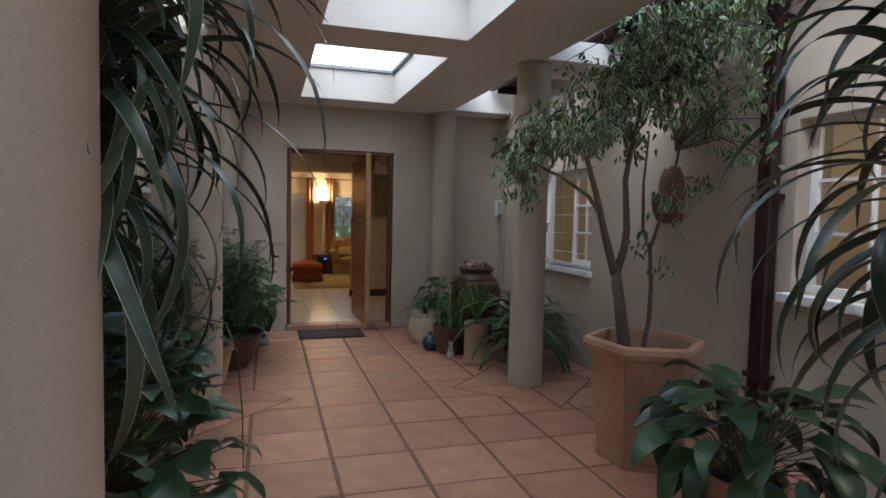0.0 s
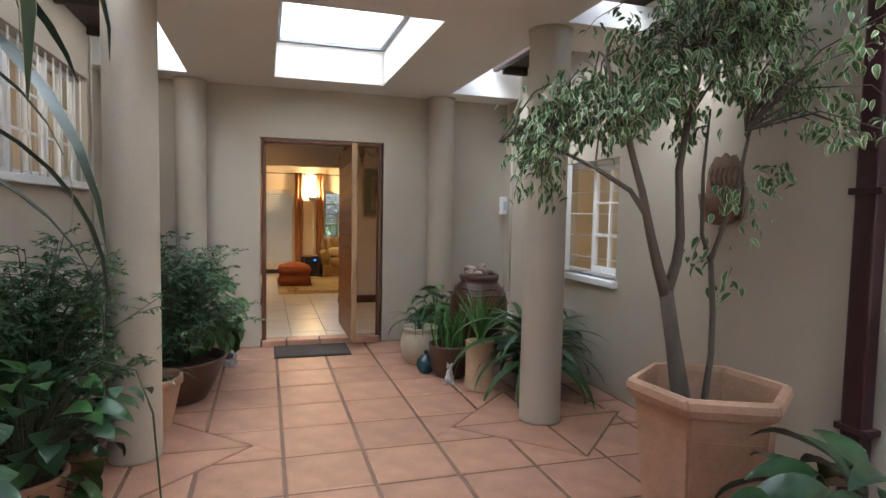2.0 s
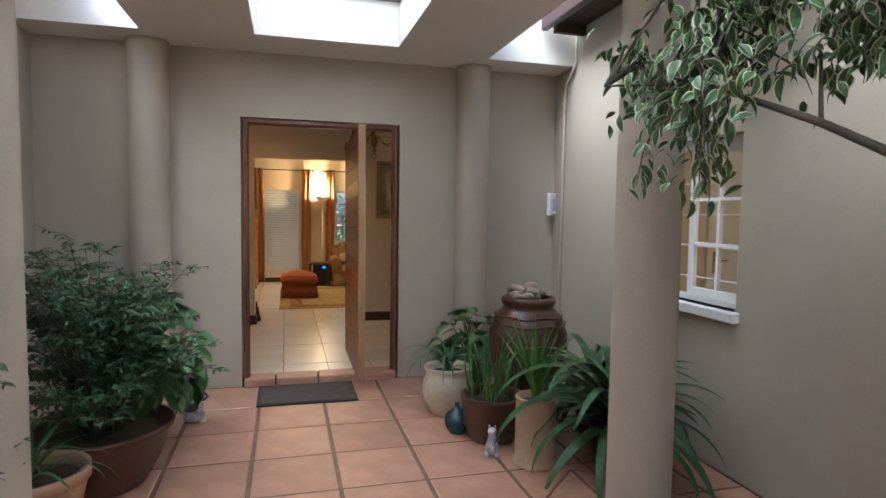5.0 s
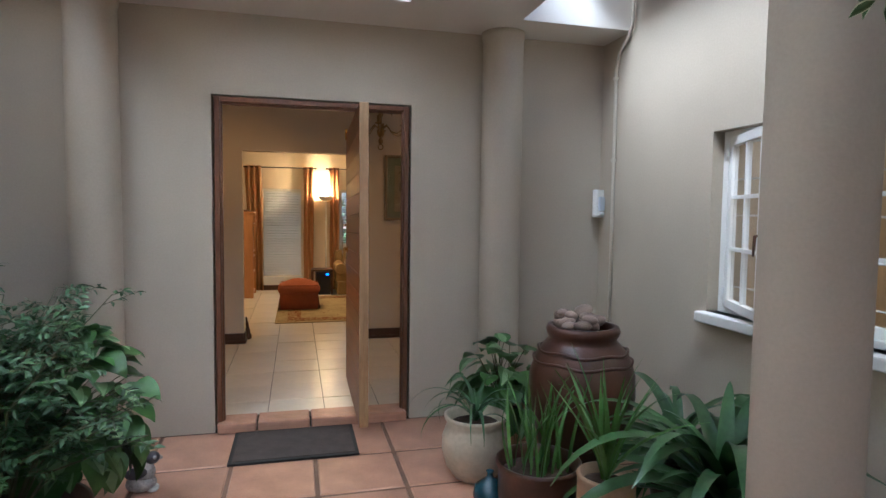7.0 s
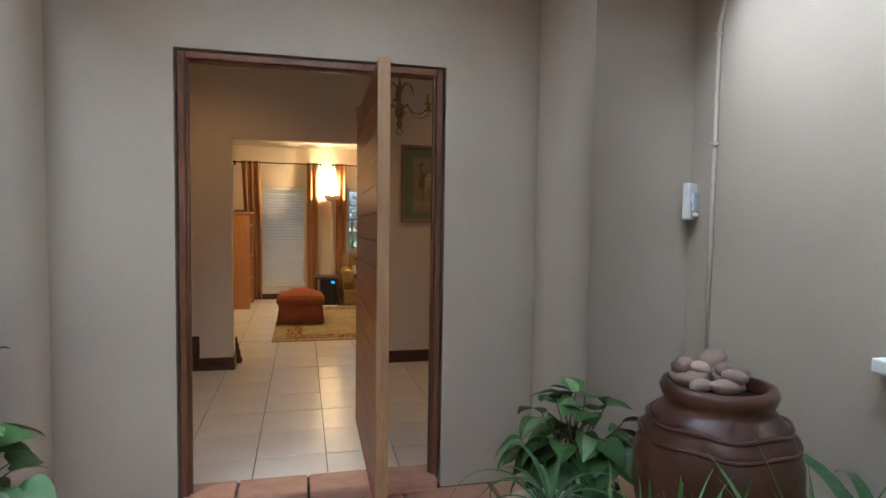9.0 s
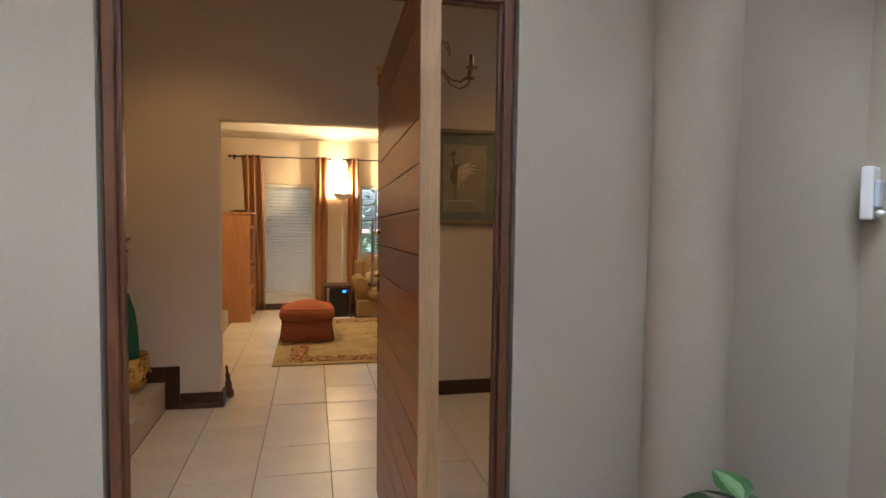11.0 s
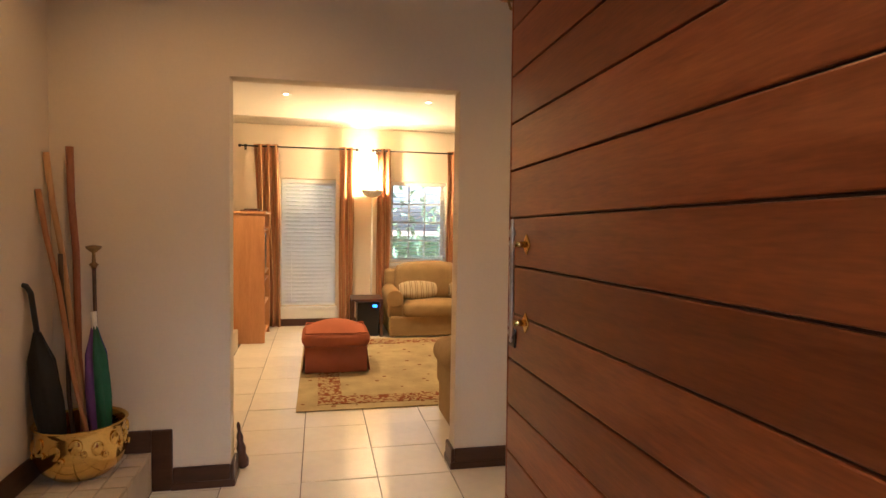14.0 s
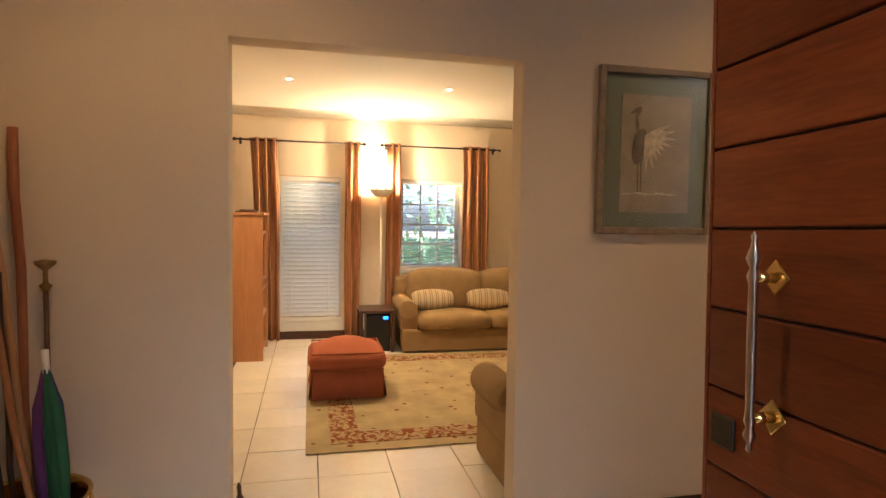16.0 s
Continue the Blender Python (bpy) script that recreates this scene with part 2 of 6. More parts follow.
boxes("wall_west", PLASTER, "taupe plastered wall of the side wing with a high window", "wall",
      [(XL - 0.25, XL, -5.0, WL[0], 0, 3.3), (XL - 0.25, XL, WL[0], WL[1], 0, WL[2]), (XL - 0.25, XL, WL[0], WL[1], WL[3], 3.3), (XL - 0.25, XL, WL[1], YB, 0, 3.3)])
# Unseen wall, added low and far back to let sky light in from behind.
boxes("wall_south", PLASTER, "plain unseen taupe plastered wall, added to close the courtyard", "wall", [(XL - 0.25, XR + 0.25, -5.25, -5.0, 0, 2.0)])
# roof slab with skylight wells, and the cross beam along the door wall
K1, K2 = (4.52, 6.53), (1.95, 4.05)
KX = (0.117, 1.117)
# The unseen south end at y -0.9 is placed to limit the sky light.
boxes("ceiling", CEIL, "off-white plastered roof slab with deep skylight wells", "ceiling",
      [(SL, KX[0], -0.9, 6.64, ZS, 3.0), (KX[1], SR, -0.9, 6.64, ZS, 3.0), (KX[0], KX[1], -0.9, K2[0], ZS, 3.0), (KX[0], KX[1], K2[1], K1[0], ZS, 3.0), (KX[0], KX[1], K1[1], 6.64, ZS, 3.0),
       (XL, XR, 6.64, YB, ZS, 3.0), (SR, XR, 4.27, 4.83, ZS, 2.74)])
for k in (K1, K2):
    sl = thing("skylight", "frosted skylight sheet in a grey frame over the roof well", "skylight", (0, 0, 0), group="skylights")
    bm = bmesh.new()
    for r in ((KX[0], KX[1], k[0], k[0] + 0.045), (KX[0], KX[1], k[1] - 0.045, k[1]), (KX[0], KX[0] + 0.045, k[0] + 0.045, k[1] - 0.045), (KX[1] - 0.045, KX[1], k[0] + 0.045, k[1] - 0.045)):
        box(bm, *r, 2.895, 2.95)
    part("frame", bm, material("grey_aluminium", (0.30, 0.30, 0.30), 0.5, 0.4), sl)
    bm = bmesh.new()
    box(bm, KX[0] + 0.04, KX[1] - 0.04, k[0] + 0.04, k[1] - 0.04, 2.925, 2.935)
    part("pane", bm, SKYGLASS, sl)


def column(x, y, r=0.138):
    bm = bmesh.new()
    lathe(bm, [(r, 0.0), (r * 1.005, 0.02), (r, 0.05), (r * 0.985, 1.3), (r * 0.975, ZS - 0.06), (r * 1.03, ZS - 0.035), (r * 1.05, ZS)], 48, (x, y, 0))
    return solid("column", bm, PLASTER, "round taupe plastered column carrying the roof slab", "column", "structure", group="columns")


for x, y in ((-0.65, 4.46), (1.82, 4.46), (-0.635, 6.94), (1.825, 6.94), (-0.655, 1.38)):
    column(x, y)


# ---- indoors ----
HX0, HX1, ZC = -0.78, 3.4, 2.43
YP, YW = 9.31, 13.35             # partition's face, window wall's face
boxes("hall_floor_bed", JOINT, "brown jointed bed of the indoor tiled floor", "floor", [(HX0 - 0.2, HX1 + 0.2, YB + 0.06, YW + 0.25, -0.06, ZI - 0.006)])
boxes("wall_hall_west", CREAM, "cream painted wall", "wall", [(HX0 - 0.2, HX0, YB + 0.15, YW, 0, 3.2)])
boxes("wall_hall_east", CREAM, "cream painted wall", "wall", [(HX1, HX1 + 0.2, YB + 0.15, YW, 0, 3.2)])
PX, PY1, PZ = -0.378, 12.30, 0.235  # raised platform: edge, end, height
OX0, OX1, OZ = -0.032, 1.065, 1.98
ob = boxes("wall_partition", CREAM, "cream painted wall with a wide square opening into the living room", "wall",
      [(HX0, OX0, YP, YP + 0.11, 0, 3.2), (OX1, HX1, YP, YP + 0.11, 0, 3.2), (OX0, OX1, YP, YP + 0.11, OZ, 3.2)])
boxes("ceiling_hall", INCEIL, "white painted high hall ceiling", "ceiling", [(HX0, HX1, YB + 0.15, YP, 3.0, 3.1)])
boxes("ceiling_living", INCEIL, "white painted living room ceiling", "ceiling", [(HX0, HX1, YP + 0.11, YW, ZC, ZC + 0.1)])
B1 = (-0.052, 0.568, 0.283, 1.755)
B2 = (1.21, 1.885, 0.79, 1.755)
boxes("wall_window", CREAM, "cream painted wall with two sash windows", "wall",
      [(HX0, B1[0], YW, YW + 0.25, 0, 2.6), (B1[1], B2[0], YW, YW + 0.25, 0, 2.6), (B2[1], HX1, YW, YW + 0.25, 0, 2.6),
       (B1[0], B1[1], YW, YW + 0.25, 0, B1[2]), (B1[0], B1[1], YW, YW + 0.25, B1[3], 2.6), (B2[0], B2[1], YW, YW + 0.25, 0, B2[2]), (B2[0], B2[1], YW, YW + 0.25, B2[3], 2.6)])
TRIM = [(HX0 + 0.015, -0.378, YP - 0.018, YP, PZ, PZ + 0.105), (-0.378, -0.287, YP - 0.02, YP, ZI, PZ + 0.105), (-0.287, OX0, YP - 0.018, YP, ZI, 0.155), (OX0 - 0.0, OX0 + 0.018, YP - 0.018, YP + 0.128, ZI, 0.155),
        (OX1, HX1, YP - 0.018, YP, ZI, 0.155), (OX1 - 0.018, OX1, YP - 0.018, YP + 0.128, ZI, 0.155), (HX0, HX0 + 0.015, YB + 0.15, YP, PZ, PZ + 0.105),
        (-0.05, HX1, YW - 0.018, YW, ZI, 0.135)]
bm = bmesh.new()
for r in TRIM:
    box(bm, *r, bevel=0.006)
for r in TRIM[2:6]:
    box(bm, r[0] - 0.006, r[1] + 0.006, r[2] - 0.008, r[3] + 0.004, ZI, 0.085, bevel=0.005)
solid("baseboard", bm, DARKWOOD, "dark-stained wooden skirting boards stepping up beside the opening", "baseboard", "structure")
bm = bmesh.new()
rows = []
for x in (HX0, HX1):
    rows.append([bm.verts.new((x, YW - 0.075 * (1 - math.sin(q)), ZC - 0.075 * (1 - math.cos(q)))) for q in [math.pi / 2 * k / 8 for k in range(9)]] + [bm.verts.new((x, YW, ZC))])
for k in range(len(rows[0])):
    q = (k + 1) % len(rows[0])
    bm.faces.new((rows[0][k], rows[0][q], rows[1][q], rows[1][k])).smooth = k < 8
bm.faces.new(rows[0]), bm.faces.new(rows[1][::-1])
solid("trim", bm, INCEIL, "white moulded plaster cornice along the window wall", "cornice", "structure")

# ---- front door frame, threshold, leaf ----
fr = thing("door_1", "brown hardwood door frame round the wide front doorway", "door frame", kind="structure")
for x0, s in ((DX0, 1), (DX1, -1)):
    bm = bmesh.new()
    for a, b, y0, y1 in ((0.0, 0.034, 0.012, 0.036), (0.0, 0.046, 0.034, 0.060), (0.0, 0.012, 0.058, 0.145)):
        xa, xb = sorted((x0 + s * a, x0 + s * b))
        box(bm, xa, xb, YB + y0, YB + y1, 0.0, DZ, bevel=0.006)
    part("jamb", bm, FRAMEWOOD, fr)
bm = bmesh.new()
box(bm, DX0 + 0.034, DX1 - 0.034, YB + 0.012, YB + 0.036, DZ - 0.034, DZ, bevel=0.006)
box(bm, DX0 + 0.046, DX1 - 0.046, YB + 0.034, YB + 0.060, DZ - 0.046, DZ, bevel=0.006)
box(bm, DX0 + 0.012, DX1 - 0.012, YB + 0.058, YB + 0.145, DZ - 0.012, DZ, bevel=0.004)
part("head", bm, FRAMEWOOD, fr)
th = thing("door_sill", "row of terracotta tiles forming the raised doorstep", "doorstep", kind="structure")
x = 0.0
for w in (0.24, 0.33, 0.33, 0.30):
    bm = bmesh.new()
    box(bm, x + 0.006, x + w - 0.006, YB - 0.045, YB + 0.145, 0.0, ZI + 0.012, bevel=0.008)
    part("tile", bm, TERRA, th)
    x += w
STEEL = material("aged_chromed_brass", (0.55, 0.48, 0.42), 0.28, 1.0, var=0.15, scale=20, fine=80, bump=0.03)
BRASS = material("polished_brass", (0.80, 0.56, 0.16), 0.14, 1.0, var=0.12, scale=12, fine=60, bump=0.03)
leaf = thing("front_door", "varnished reddish hardwood pivot door standing open, of horizontal boards", "door", (0.867, 6.683, 0), -1.6)
leaf.matrix_world = pose(0.853, 6.692, 0.012, -1.6, 0, -1.0)
DL, Z0, Z1 = 1.205, ZI + 0.012, 2.035
bm = bmesh.new()
box(bm, 0.008, 0.047, 0.012, DL - 0.012, Z0, Z1)
part("core", bm, material("dark_groove_wood", (0.035, 0.012, 0.006), 0.6, var=0.2), leaf)
seams = [Z0] + [1.371 + 0.1245 * k for k in range(-9, 7) if Z0 + 0.03 < 1.371 + 0.1245 * k < Z1 - 0.03] + [Z1]
for a, b in zip(seams, seams[1:]):
    bm = bmesh.new()
    box(bm, 0, 0.022, 0.012, DL - 0.010, a + 0.002, b - 0.002, bevel=0.003)
    part("board", bm, DOORWOOD, leaf)
    bm = bmesh.new()
    box(bm, 0.033, 0.055, 0.012, DL - 0.010, a + 0.002, b - 0.002, bevel=0.003)
    part("board", bm, DOORWOOD, leaf)
for y0, y1, m, lab in ((0, 0.012, EDGEWOOD, "pale worn edge strip"), (DL - 0.010, DL, DOORWOOD, "")):
    bm = bmesh.new()
    box(bm, -0.001, 0.056, y0, y1, Z0, Z1, bevel=0.003)
    part("edge_strip", bm, m, leaf, lab)
hd = bmesh.new()
UP = 0.012
hx, hy = -0.038, DL - 0.148
lathe(hd, [(0.78 * r, 1.205 + 0.87 * (z - 1.21)) for r, z in [(0.001, 1.035), (0.006, 1.04), (0.004, 1.05), (0.011, 1.062), (0.006, 1.075), (0.010, 1.085), (0.0075, 1.10), (0.0085, 1.20), (0.0075, 1.30), (0.011, 1.312), (0.006, 1.325), (0.013, 1.34), (0.006, 1.358), (0.004, 1.368), (0.006, 1.374), (0.001, 1.382)]], 14, (hx, hy, UP))
hb = part("handle", hd, STEEL, leaf, "turned chrome and brass pull handle")
for z in (1.10 + UP, 1.292 + UP):
    bm = bmesh.new()
    tube(bm, [(hx, hy, z), (0.0, hy, z)], [0.006, 0.009], 10)
    box(bm, -0.004, 0.001, -0.018, 0.018, -0.018, 0.018, bevel=0.002, m=Matrix.Translation((0, hy, z)) @ Matrix.Rotation(radians(45), 4, "X"))
    part("rosette", bm, BRASS, hb, "diamond brass rosette")
bm = bmesh.new()
tube(bm, [(-0.001, DL - 0.02, 1.98), (-0.001, DL - 0.02, 2.065)], 0.009, 8)
part("bolt", bm, BRASS, leaf)
bm = bmesh.new()
box(bm, -0.006, 0.001, DL - 0.075, DL - 0.025, 1.035, 1.085, bevel=0.003)
part("lock_plate", bm, material("dark_lock_steel", (0.08, 0.07, 0.06), 0.4, 0.8), leaf)

RUBBER = material("dark_ribbed_rubber", (0.075, 0.06, 0.05), 0.9, var=0.25, scale=14, fine=220, bump=0.5)
mat = thing("door_mat", "dark brown rubber-backed door mat lying before the doorstep", "door mat")
bm = bmesh.new()
box(bm, 0.115, 0.832, 6.47, 6.945, 0.001, 0.012, bevel=0.003)
part("border", bm, material("black_rubber_rim", (0.02, 0.018, 0.016), 0.7, var=0.2), mat)
bm = bmesh.new()
box(bm, 0.138, 0.809, 6.493, 6.922, 0.0125, 0.0165, bevel=0.002)
part("mat_surface", bm, RUBBER, mat)


# ---- windows of the side wings ----
def sash(bm_frame, cols, rows, w, h, t=0.035, edge=0.045, bar=0.018):
    """A glazed leaf in the x-z plane from the origin: frame, bars and the pane rectangles."""
    box(bm_frame, 0, edge, 0, t, 0, h, bevel=0.003), box(bm_frame, w - edge, w, 0, t, 0, h, bevel=0.003)
    box(bm_frame, edge, w - edge, 0, t, 0, edge, bevel=0.003), box(bm_frame, edge, w - edge, 0, t, h - edge, h, bevel=0.003)
    iw, ih = w - 2 * edge, h - 2 * edge
    for k in range(1, cols):
        x = edge + iw * k / cols
        box(bm_frame, x - bar / 2, x + bar / 2, 0.004, t - 0.004, edge, h - edge)
    for k in range(1, rows):
        z = edge + ih * k / rows
        box(bm_frame, edge, w - edge, 0.006, t - 0.006, z - bar / 2, z + bar / 2)
    return [(edge + iw * c / cols, edge + iw * (c + 1) / cols, edge + ih * r / rows, edge + ih * (r + 1) / rows) for c in range(cols) for r in range(rows)]


def leaf_window(parent, m, cols, rows, w, h):
    bm = bmesh.new()
    cells = sash(bm, cols, rows, w, h)
    f = part("window_frame", bm, WHITE, parent)
    f.matrix_local = m
    for a, b, c, d in cells:
        bm = bmesh.new()
        box(bm, a, b, 0.016, 0.019, c, d)
        p = part("pane", bm, GLASS, f)
        p.visible_shadow = False
    return f


def sill(parent, x0, x1, y0, y1, z):
    bm = bmesh.new()
    box(bm, x0, x1, y0, y1, z - 0.055, z, bevel=0.008)
    return part("window_sill", bm, WHITE, parent, "white painted projecting sill")


w1 = thing("window_1", "white cottage-pane casement window with one leaf ajar", "window", kind="structure")
h1 = W1[3] - W1[2]
sill(w1, XR - 0.055, XR + 0.12, W1[0] - 0.03, W1[1] + 0.03, W1[2])
bm = bmesh.new()
for r in ((W1[0], W1[0] + 0.035, W1[2], W1[3]), (W1[1] - 0.035, W1[1], W1[2], W1[3]), (W1[0] + 0.035, W1[1] - 0.035, W1[3] - 0.035, W1[3]), (W1[0] + 0.035, W1[1] - 0.035, W1[2], W1[2] + 0.03)):
    box(bm, XR + 0.07, XR + 0.13, *r)
part("outer_frame", bm, WHITE, w1)
half = (W1[1] - W1[0] - 0.07) / 2
leaf_window(w1, pose(XR + 0.10, W1[0] + 0.035 + half, W1[2] + 0.03, 0, 0, -90), 2, 3, half, h1 - 0.065)
leaf_window(w1, pose(XR + 0.075, W1[1] - 0.035, W1[2] + 0.03, 0, 0, -90 - 24), 2, 3, half, h1 - 0.065)
for k in range(5):
    bm = bmesh.new()
    z = W1[2] + 0.13 + k * 0.19
    tube(bm, [(XR + 0.16, W1[0] + 0.0, z), (XR + 0.16, W1[1] - 0.0, z)], 0.005, 8)
    part("burglar_bar", bm, WHITE, w1)
for z in (W1[2] + 0.1, W1[3] - 0.12):
    bm = bmesh.new()
    tube(bm, [(XR + 0.068, W1[1] - 0.03, z - 0.03), (XR + 0.068, W1[1] - 0.03, z + 0.03)], 0.009, 10)
    part("hinge", bm, WHITE, w1)
bm = bmesh.new()
tube(bm, [(XR - 0.15, W1[1] - 0.5, W1[2] + 0.42), (XR - 0.17, W1[1] - 0.5, W1[2] + 0.42), (XR - 0.175, W1[1] - 0.5, W1[2] + 0.33)], [0.008, 0.008, 0.005], 8)
part("window_catch", bm, DARKPOT, w1, "dark metal catch")

w2 = thing("window_2", "white cottage-pane window with a warm lit room behind", "window", kind="structure")
sill(w2, XR - 0.075, XR + 0.12, W2[0] - 0.03, W2[1] + 0.03, W2[2])
half = (W2[1] - W2[0]) / 2
for k in (0, 1):
    leaf_window(w2, pose(XR + 0.10, W2[0] + half * (k + 1), W2[2], 0, 0, -90), 2, 3, half, W2[3] - W2[2])

w3 = thing("window_3", "white many-paned high window behind white burglar bars", "window", kind="structure")
sill(w3, XL - 0.12, XL + 0.06, WL[0] - 0.03, WL[1] + 0.03, WL[2])
n = 4
half = (WL[1] - WL[0]) / n
for k in range(n):
    leaf_window(w3, pose(XL - 0.10, WL[0] + half * k, WL[2], 0, 0, 90), 2, 3, half, WL[3] - WL[2])
for k in range(17):
    bm = bmesh.new()
    y = WL[0] + 0.08 + k * (WL[1] - WL[0] - 0.16) / 16
    tube(bm, [(XL - 0.03, y, WL[2]), (XL - 0.03, y, WL[3])], 0.007, 8)
    part("burglar_bar", bm, WHITE, w3)

# rooms behind those windows
ROOM = material("warm_cream_room_paint", (0.66, 0.57, 0.43), 0.8, var=0.06, scale=1.5, fine=50, bump=0.03)
boxes("wall_room_east", ROOM, "warm cream painted walls of the room behind the windows", "wall",
      [(5.2, 5.3, -0.3, 6.95, 0, 2.75), (XR + 0.25, 5.2, -0.3, -0.2, 0, 2.75), (XR + 0.25, 5.2, 6.85, 6.95, 0, 2.75), (XR + 0.25, 5.2, -0.2, 6.85, 2.65, 2.75), (XR + 0.25, 5.2, -0.2, 6.85, -0.05, 0.0)])
rd2 = thing("door_2", "white panelled inside door with a brass lever handle", "door", (4.08, 6.85, 0), kind="structure")
bm = bmesh.new()
box(bm, 0, 0.78, -0.04, -0.001, 0.01, 1.98, bevel=0.004)
for x0, x1, z0, z1 in ((0.11, 0.36, 0.18, 0.85), (0.42, 0.67, 0.18, 0.85), (0.11, 0.36, 1.05, 1.85), (0.42, 0.67, 1.05, 1.85)):
    box(bm, x0, x1, -0.05, -0.04, z0, z1, bevel=0.008)
part("door_leaf", bm, WHITE, rd2)
bm = bmesh.new()
box(bm, 0.055, 0.09, -0.048, -0.04, 0.86, 1.06, bevel=0.003)
tube(bm, [(0.072, -0.045, 0.98), (0.072, -0.085, 0.98), (0.10, -0.09, 0.98), (0.18, -0.09, 0.975)], 0.009, 8)
part("door_handle", bm, BRASS, rd2, "brass lever handle on a plate")
boxes("wall_room_west", ROOM, "warm cream painted walls of the room behind the high window", "wall",
      [(-3.6, -3.5, 3.2, 6.9, 0, 2.75), (-3.5, XL - 0.25, 3.2, 3.3, 0, 2.75), (-3.5, XL - 0.25, 6.8, 6.9, 0, 2.75), (-3.5, XL - 0.25, 3.3, 6.8, 2.65, 2.75), (-3.5, XL - 0.25, 3.3, 6.8, -0.05, 0.0)])

# ---- eaves, gutters, pipes on the walls ----
MAROON = material("maroon_gutter_paint", (0.032, 0.010, 0.012), 0.35, var=0.2, scale=6, fine=50, bump=0.03)
TILE = material("brown_roof_tile", (0.20, 0.09, 0.06), 0.8, var=0.3, scale=4, fine=30, bump=0.4)
SOFFIT = wood("dark_eave_boards", (0.03, 0.018, 0.012), (0.06, 0.036, 0.022), 0.7, "y")
for s, xe, xw, lab in ((1, 2.32, XR, "east"), (-1, -1.06, XL, "west")):
    ev = thing("roof_" + lab, "tiled wing roof with dark eave boards and a maroon gutter", "roof", kind="structure")
    out = xw + s * 2.3
    bm = bmesh.new()
    v = [bm.verts.new(p) for p in ((xe, -2.6, 2.89), (xe, 6.58, 2.89), (out, 6.58, 3.89), (out, -2.6, 3.89), (xe, -2.6, 2.94), (xe, 6.58, 2.94), (out, 6.58, 3.95), (out, -2.6, 3.95))]
    for f in ((0, 1, 2, 3), (7, 6, 5, 4), (0, 4, 5, 1), (1, 5, 6, 2), (2, 6, 7, 3), (3, 7, 4, 0)):
        bm.faces.new([v[k] for k in f])
    part("roof_slope", bm, TILE, ev)
    bm = bmesh.new()
    box(bm, min(xe, xw), max(xe, xw), -2.6, 6.56, 2.865, 2.888)
    part("eave_soffit", bm, SOFFIT, ev)
    for k in range(12):
        bm = bmesh.new()
        y = -2.2 + k * 0.79
        box(bm, min(xe, xw) + 0.02, max(xe, xw), y, y + 0.05, 2.79, 2.865, bevel=0.004)
        part("rafter", bm, SOFFIT, ev)
    bm = bmesh.new()
    xs = xe - s * 0.06
    box(bm, min(xe, xs), max(xe, xs), -2.6, 6.60, 2.82, 2.93, bevel=0.012)
    part("gutter", bm, MAROON, ev)
dp = thing("downpipe", "square maroon rainwater downpipe fixed to the plastered wall", "downpipe")
bm = bmesh.new()
box(bm, XR - 0.09, XR - 0.012, 2.78, 2.88, 0.0, 2.83, bevel=0.012)
part("pipe", bm, MAROON, dp)
for z in (0.45, 1.5, 2.5):
    bm = bmesh.new()
    box(bm, XR - 0.096, XR - 0.001, 2.755, 2.905, z, z + 0.03, bevel=0.004)
    part("bracket", bm, MAROON, dp)
CONDUIT = material("cream_painted_conduit", (0.56, 0.52, 0.43), 0.5, var=0.08)
bm = bmesh.new()
tube(bm, [(XR - 0.014, 6.80, 0.05), (XR - 0.014, 6.80, 1.7), (XR - 0.014, 6.80, 2.36), (XR - 0.018, 6.76, 2.47), (XR - 0.025, 6.66, 2.53), (XR - 0.025, 6.60, 2.60), (XR - 0.025, 6.59, 2.9)], 0.011, 10)
for z in (0.5, 1.75, 2.3):
    box(bm, XR - 0.03, XR - 0.001, 6.785, 6.815, z, z + 0.02, bevel=0.003)
solid("conduit", bm, CONDUIT, "thin cream conduit pipe running up the plastered corner", "conduit")
bm = bmesh.new()
tube(bm, [(XL + 0.014, 6.62, 1.0), (XL + 0.014, 6.62, 2.6), (XL + 0.03, 6.56, 2.70), (XL + 0.03, 6.50, 2.9)], 0.011, 10)
solid("conduit", bm, CONDUIT, "thin cream conduit pipe beside the high window", "conduit")
sn = thing("alarm_sensor", "small white alarm sensor box on a bracket in the wall corner", "sensor", (2.545, 6.955, 1.37), 30)
bm = bmesh.new()
box(bm, -0.050, 0.050, -0.04, 0.0, 0.0, 0.195, bevel=0.010, seg=3)
part("housing", bm, WHITE, sn)
bm = bmesh.new()
box(bm, -0.034, 0.034, -0.056, -0.038, 0.045, 0.145, bevel=0.008, seg=3)
part("lens", bm, material("milky_lens", (0.55, 0.60, 0.68), 0.3), sn, "milky blue-white curved lens")
bm = bmesh.new()
lathe(bm, [(0.004, 0.0), (0.016, 0.006), (0.02, 0.016), (0.014, 0.024), (0.004, 0.026)], 14, (0, -0.05, 0.012))
part("eye", bm, WHITE, sn)

bm = bmesh.new()
box(bm, XR - 0.10, XR - 0.001, 6.70, 6.86, 0.20, 0.31, bevel=0.012)
solid("junction_box", bm, WHITE, "white plastic junction box at the foot of the conduit", "junction box")

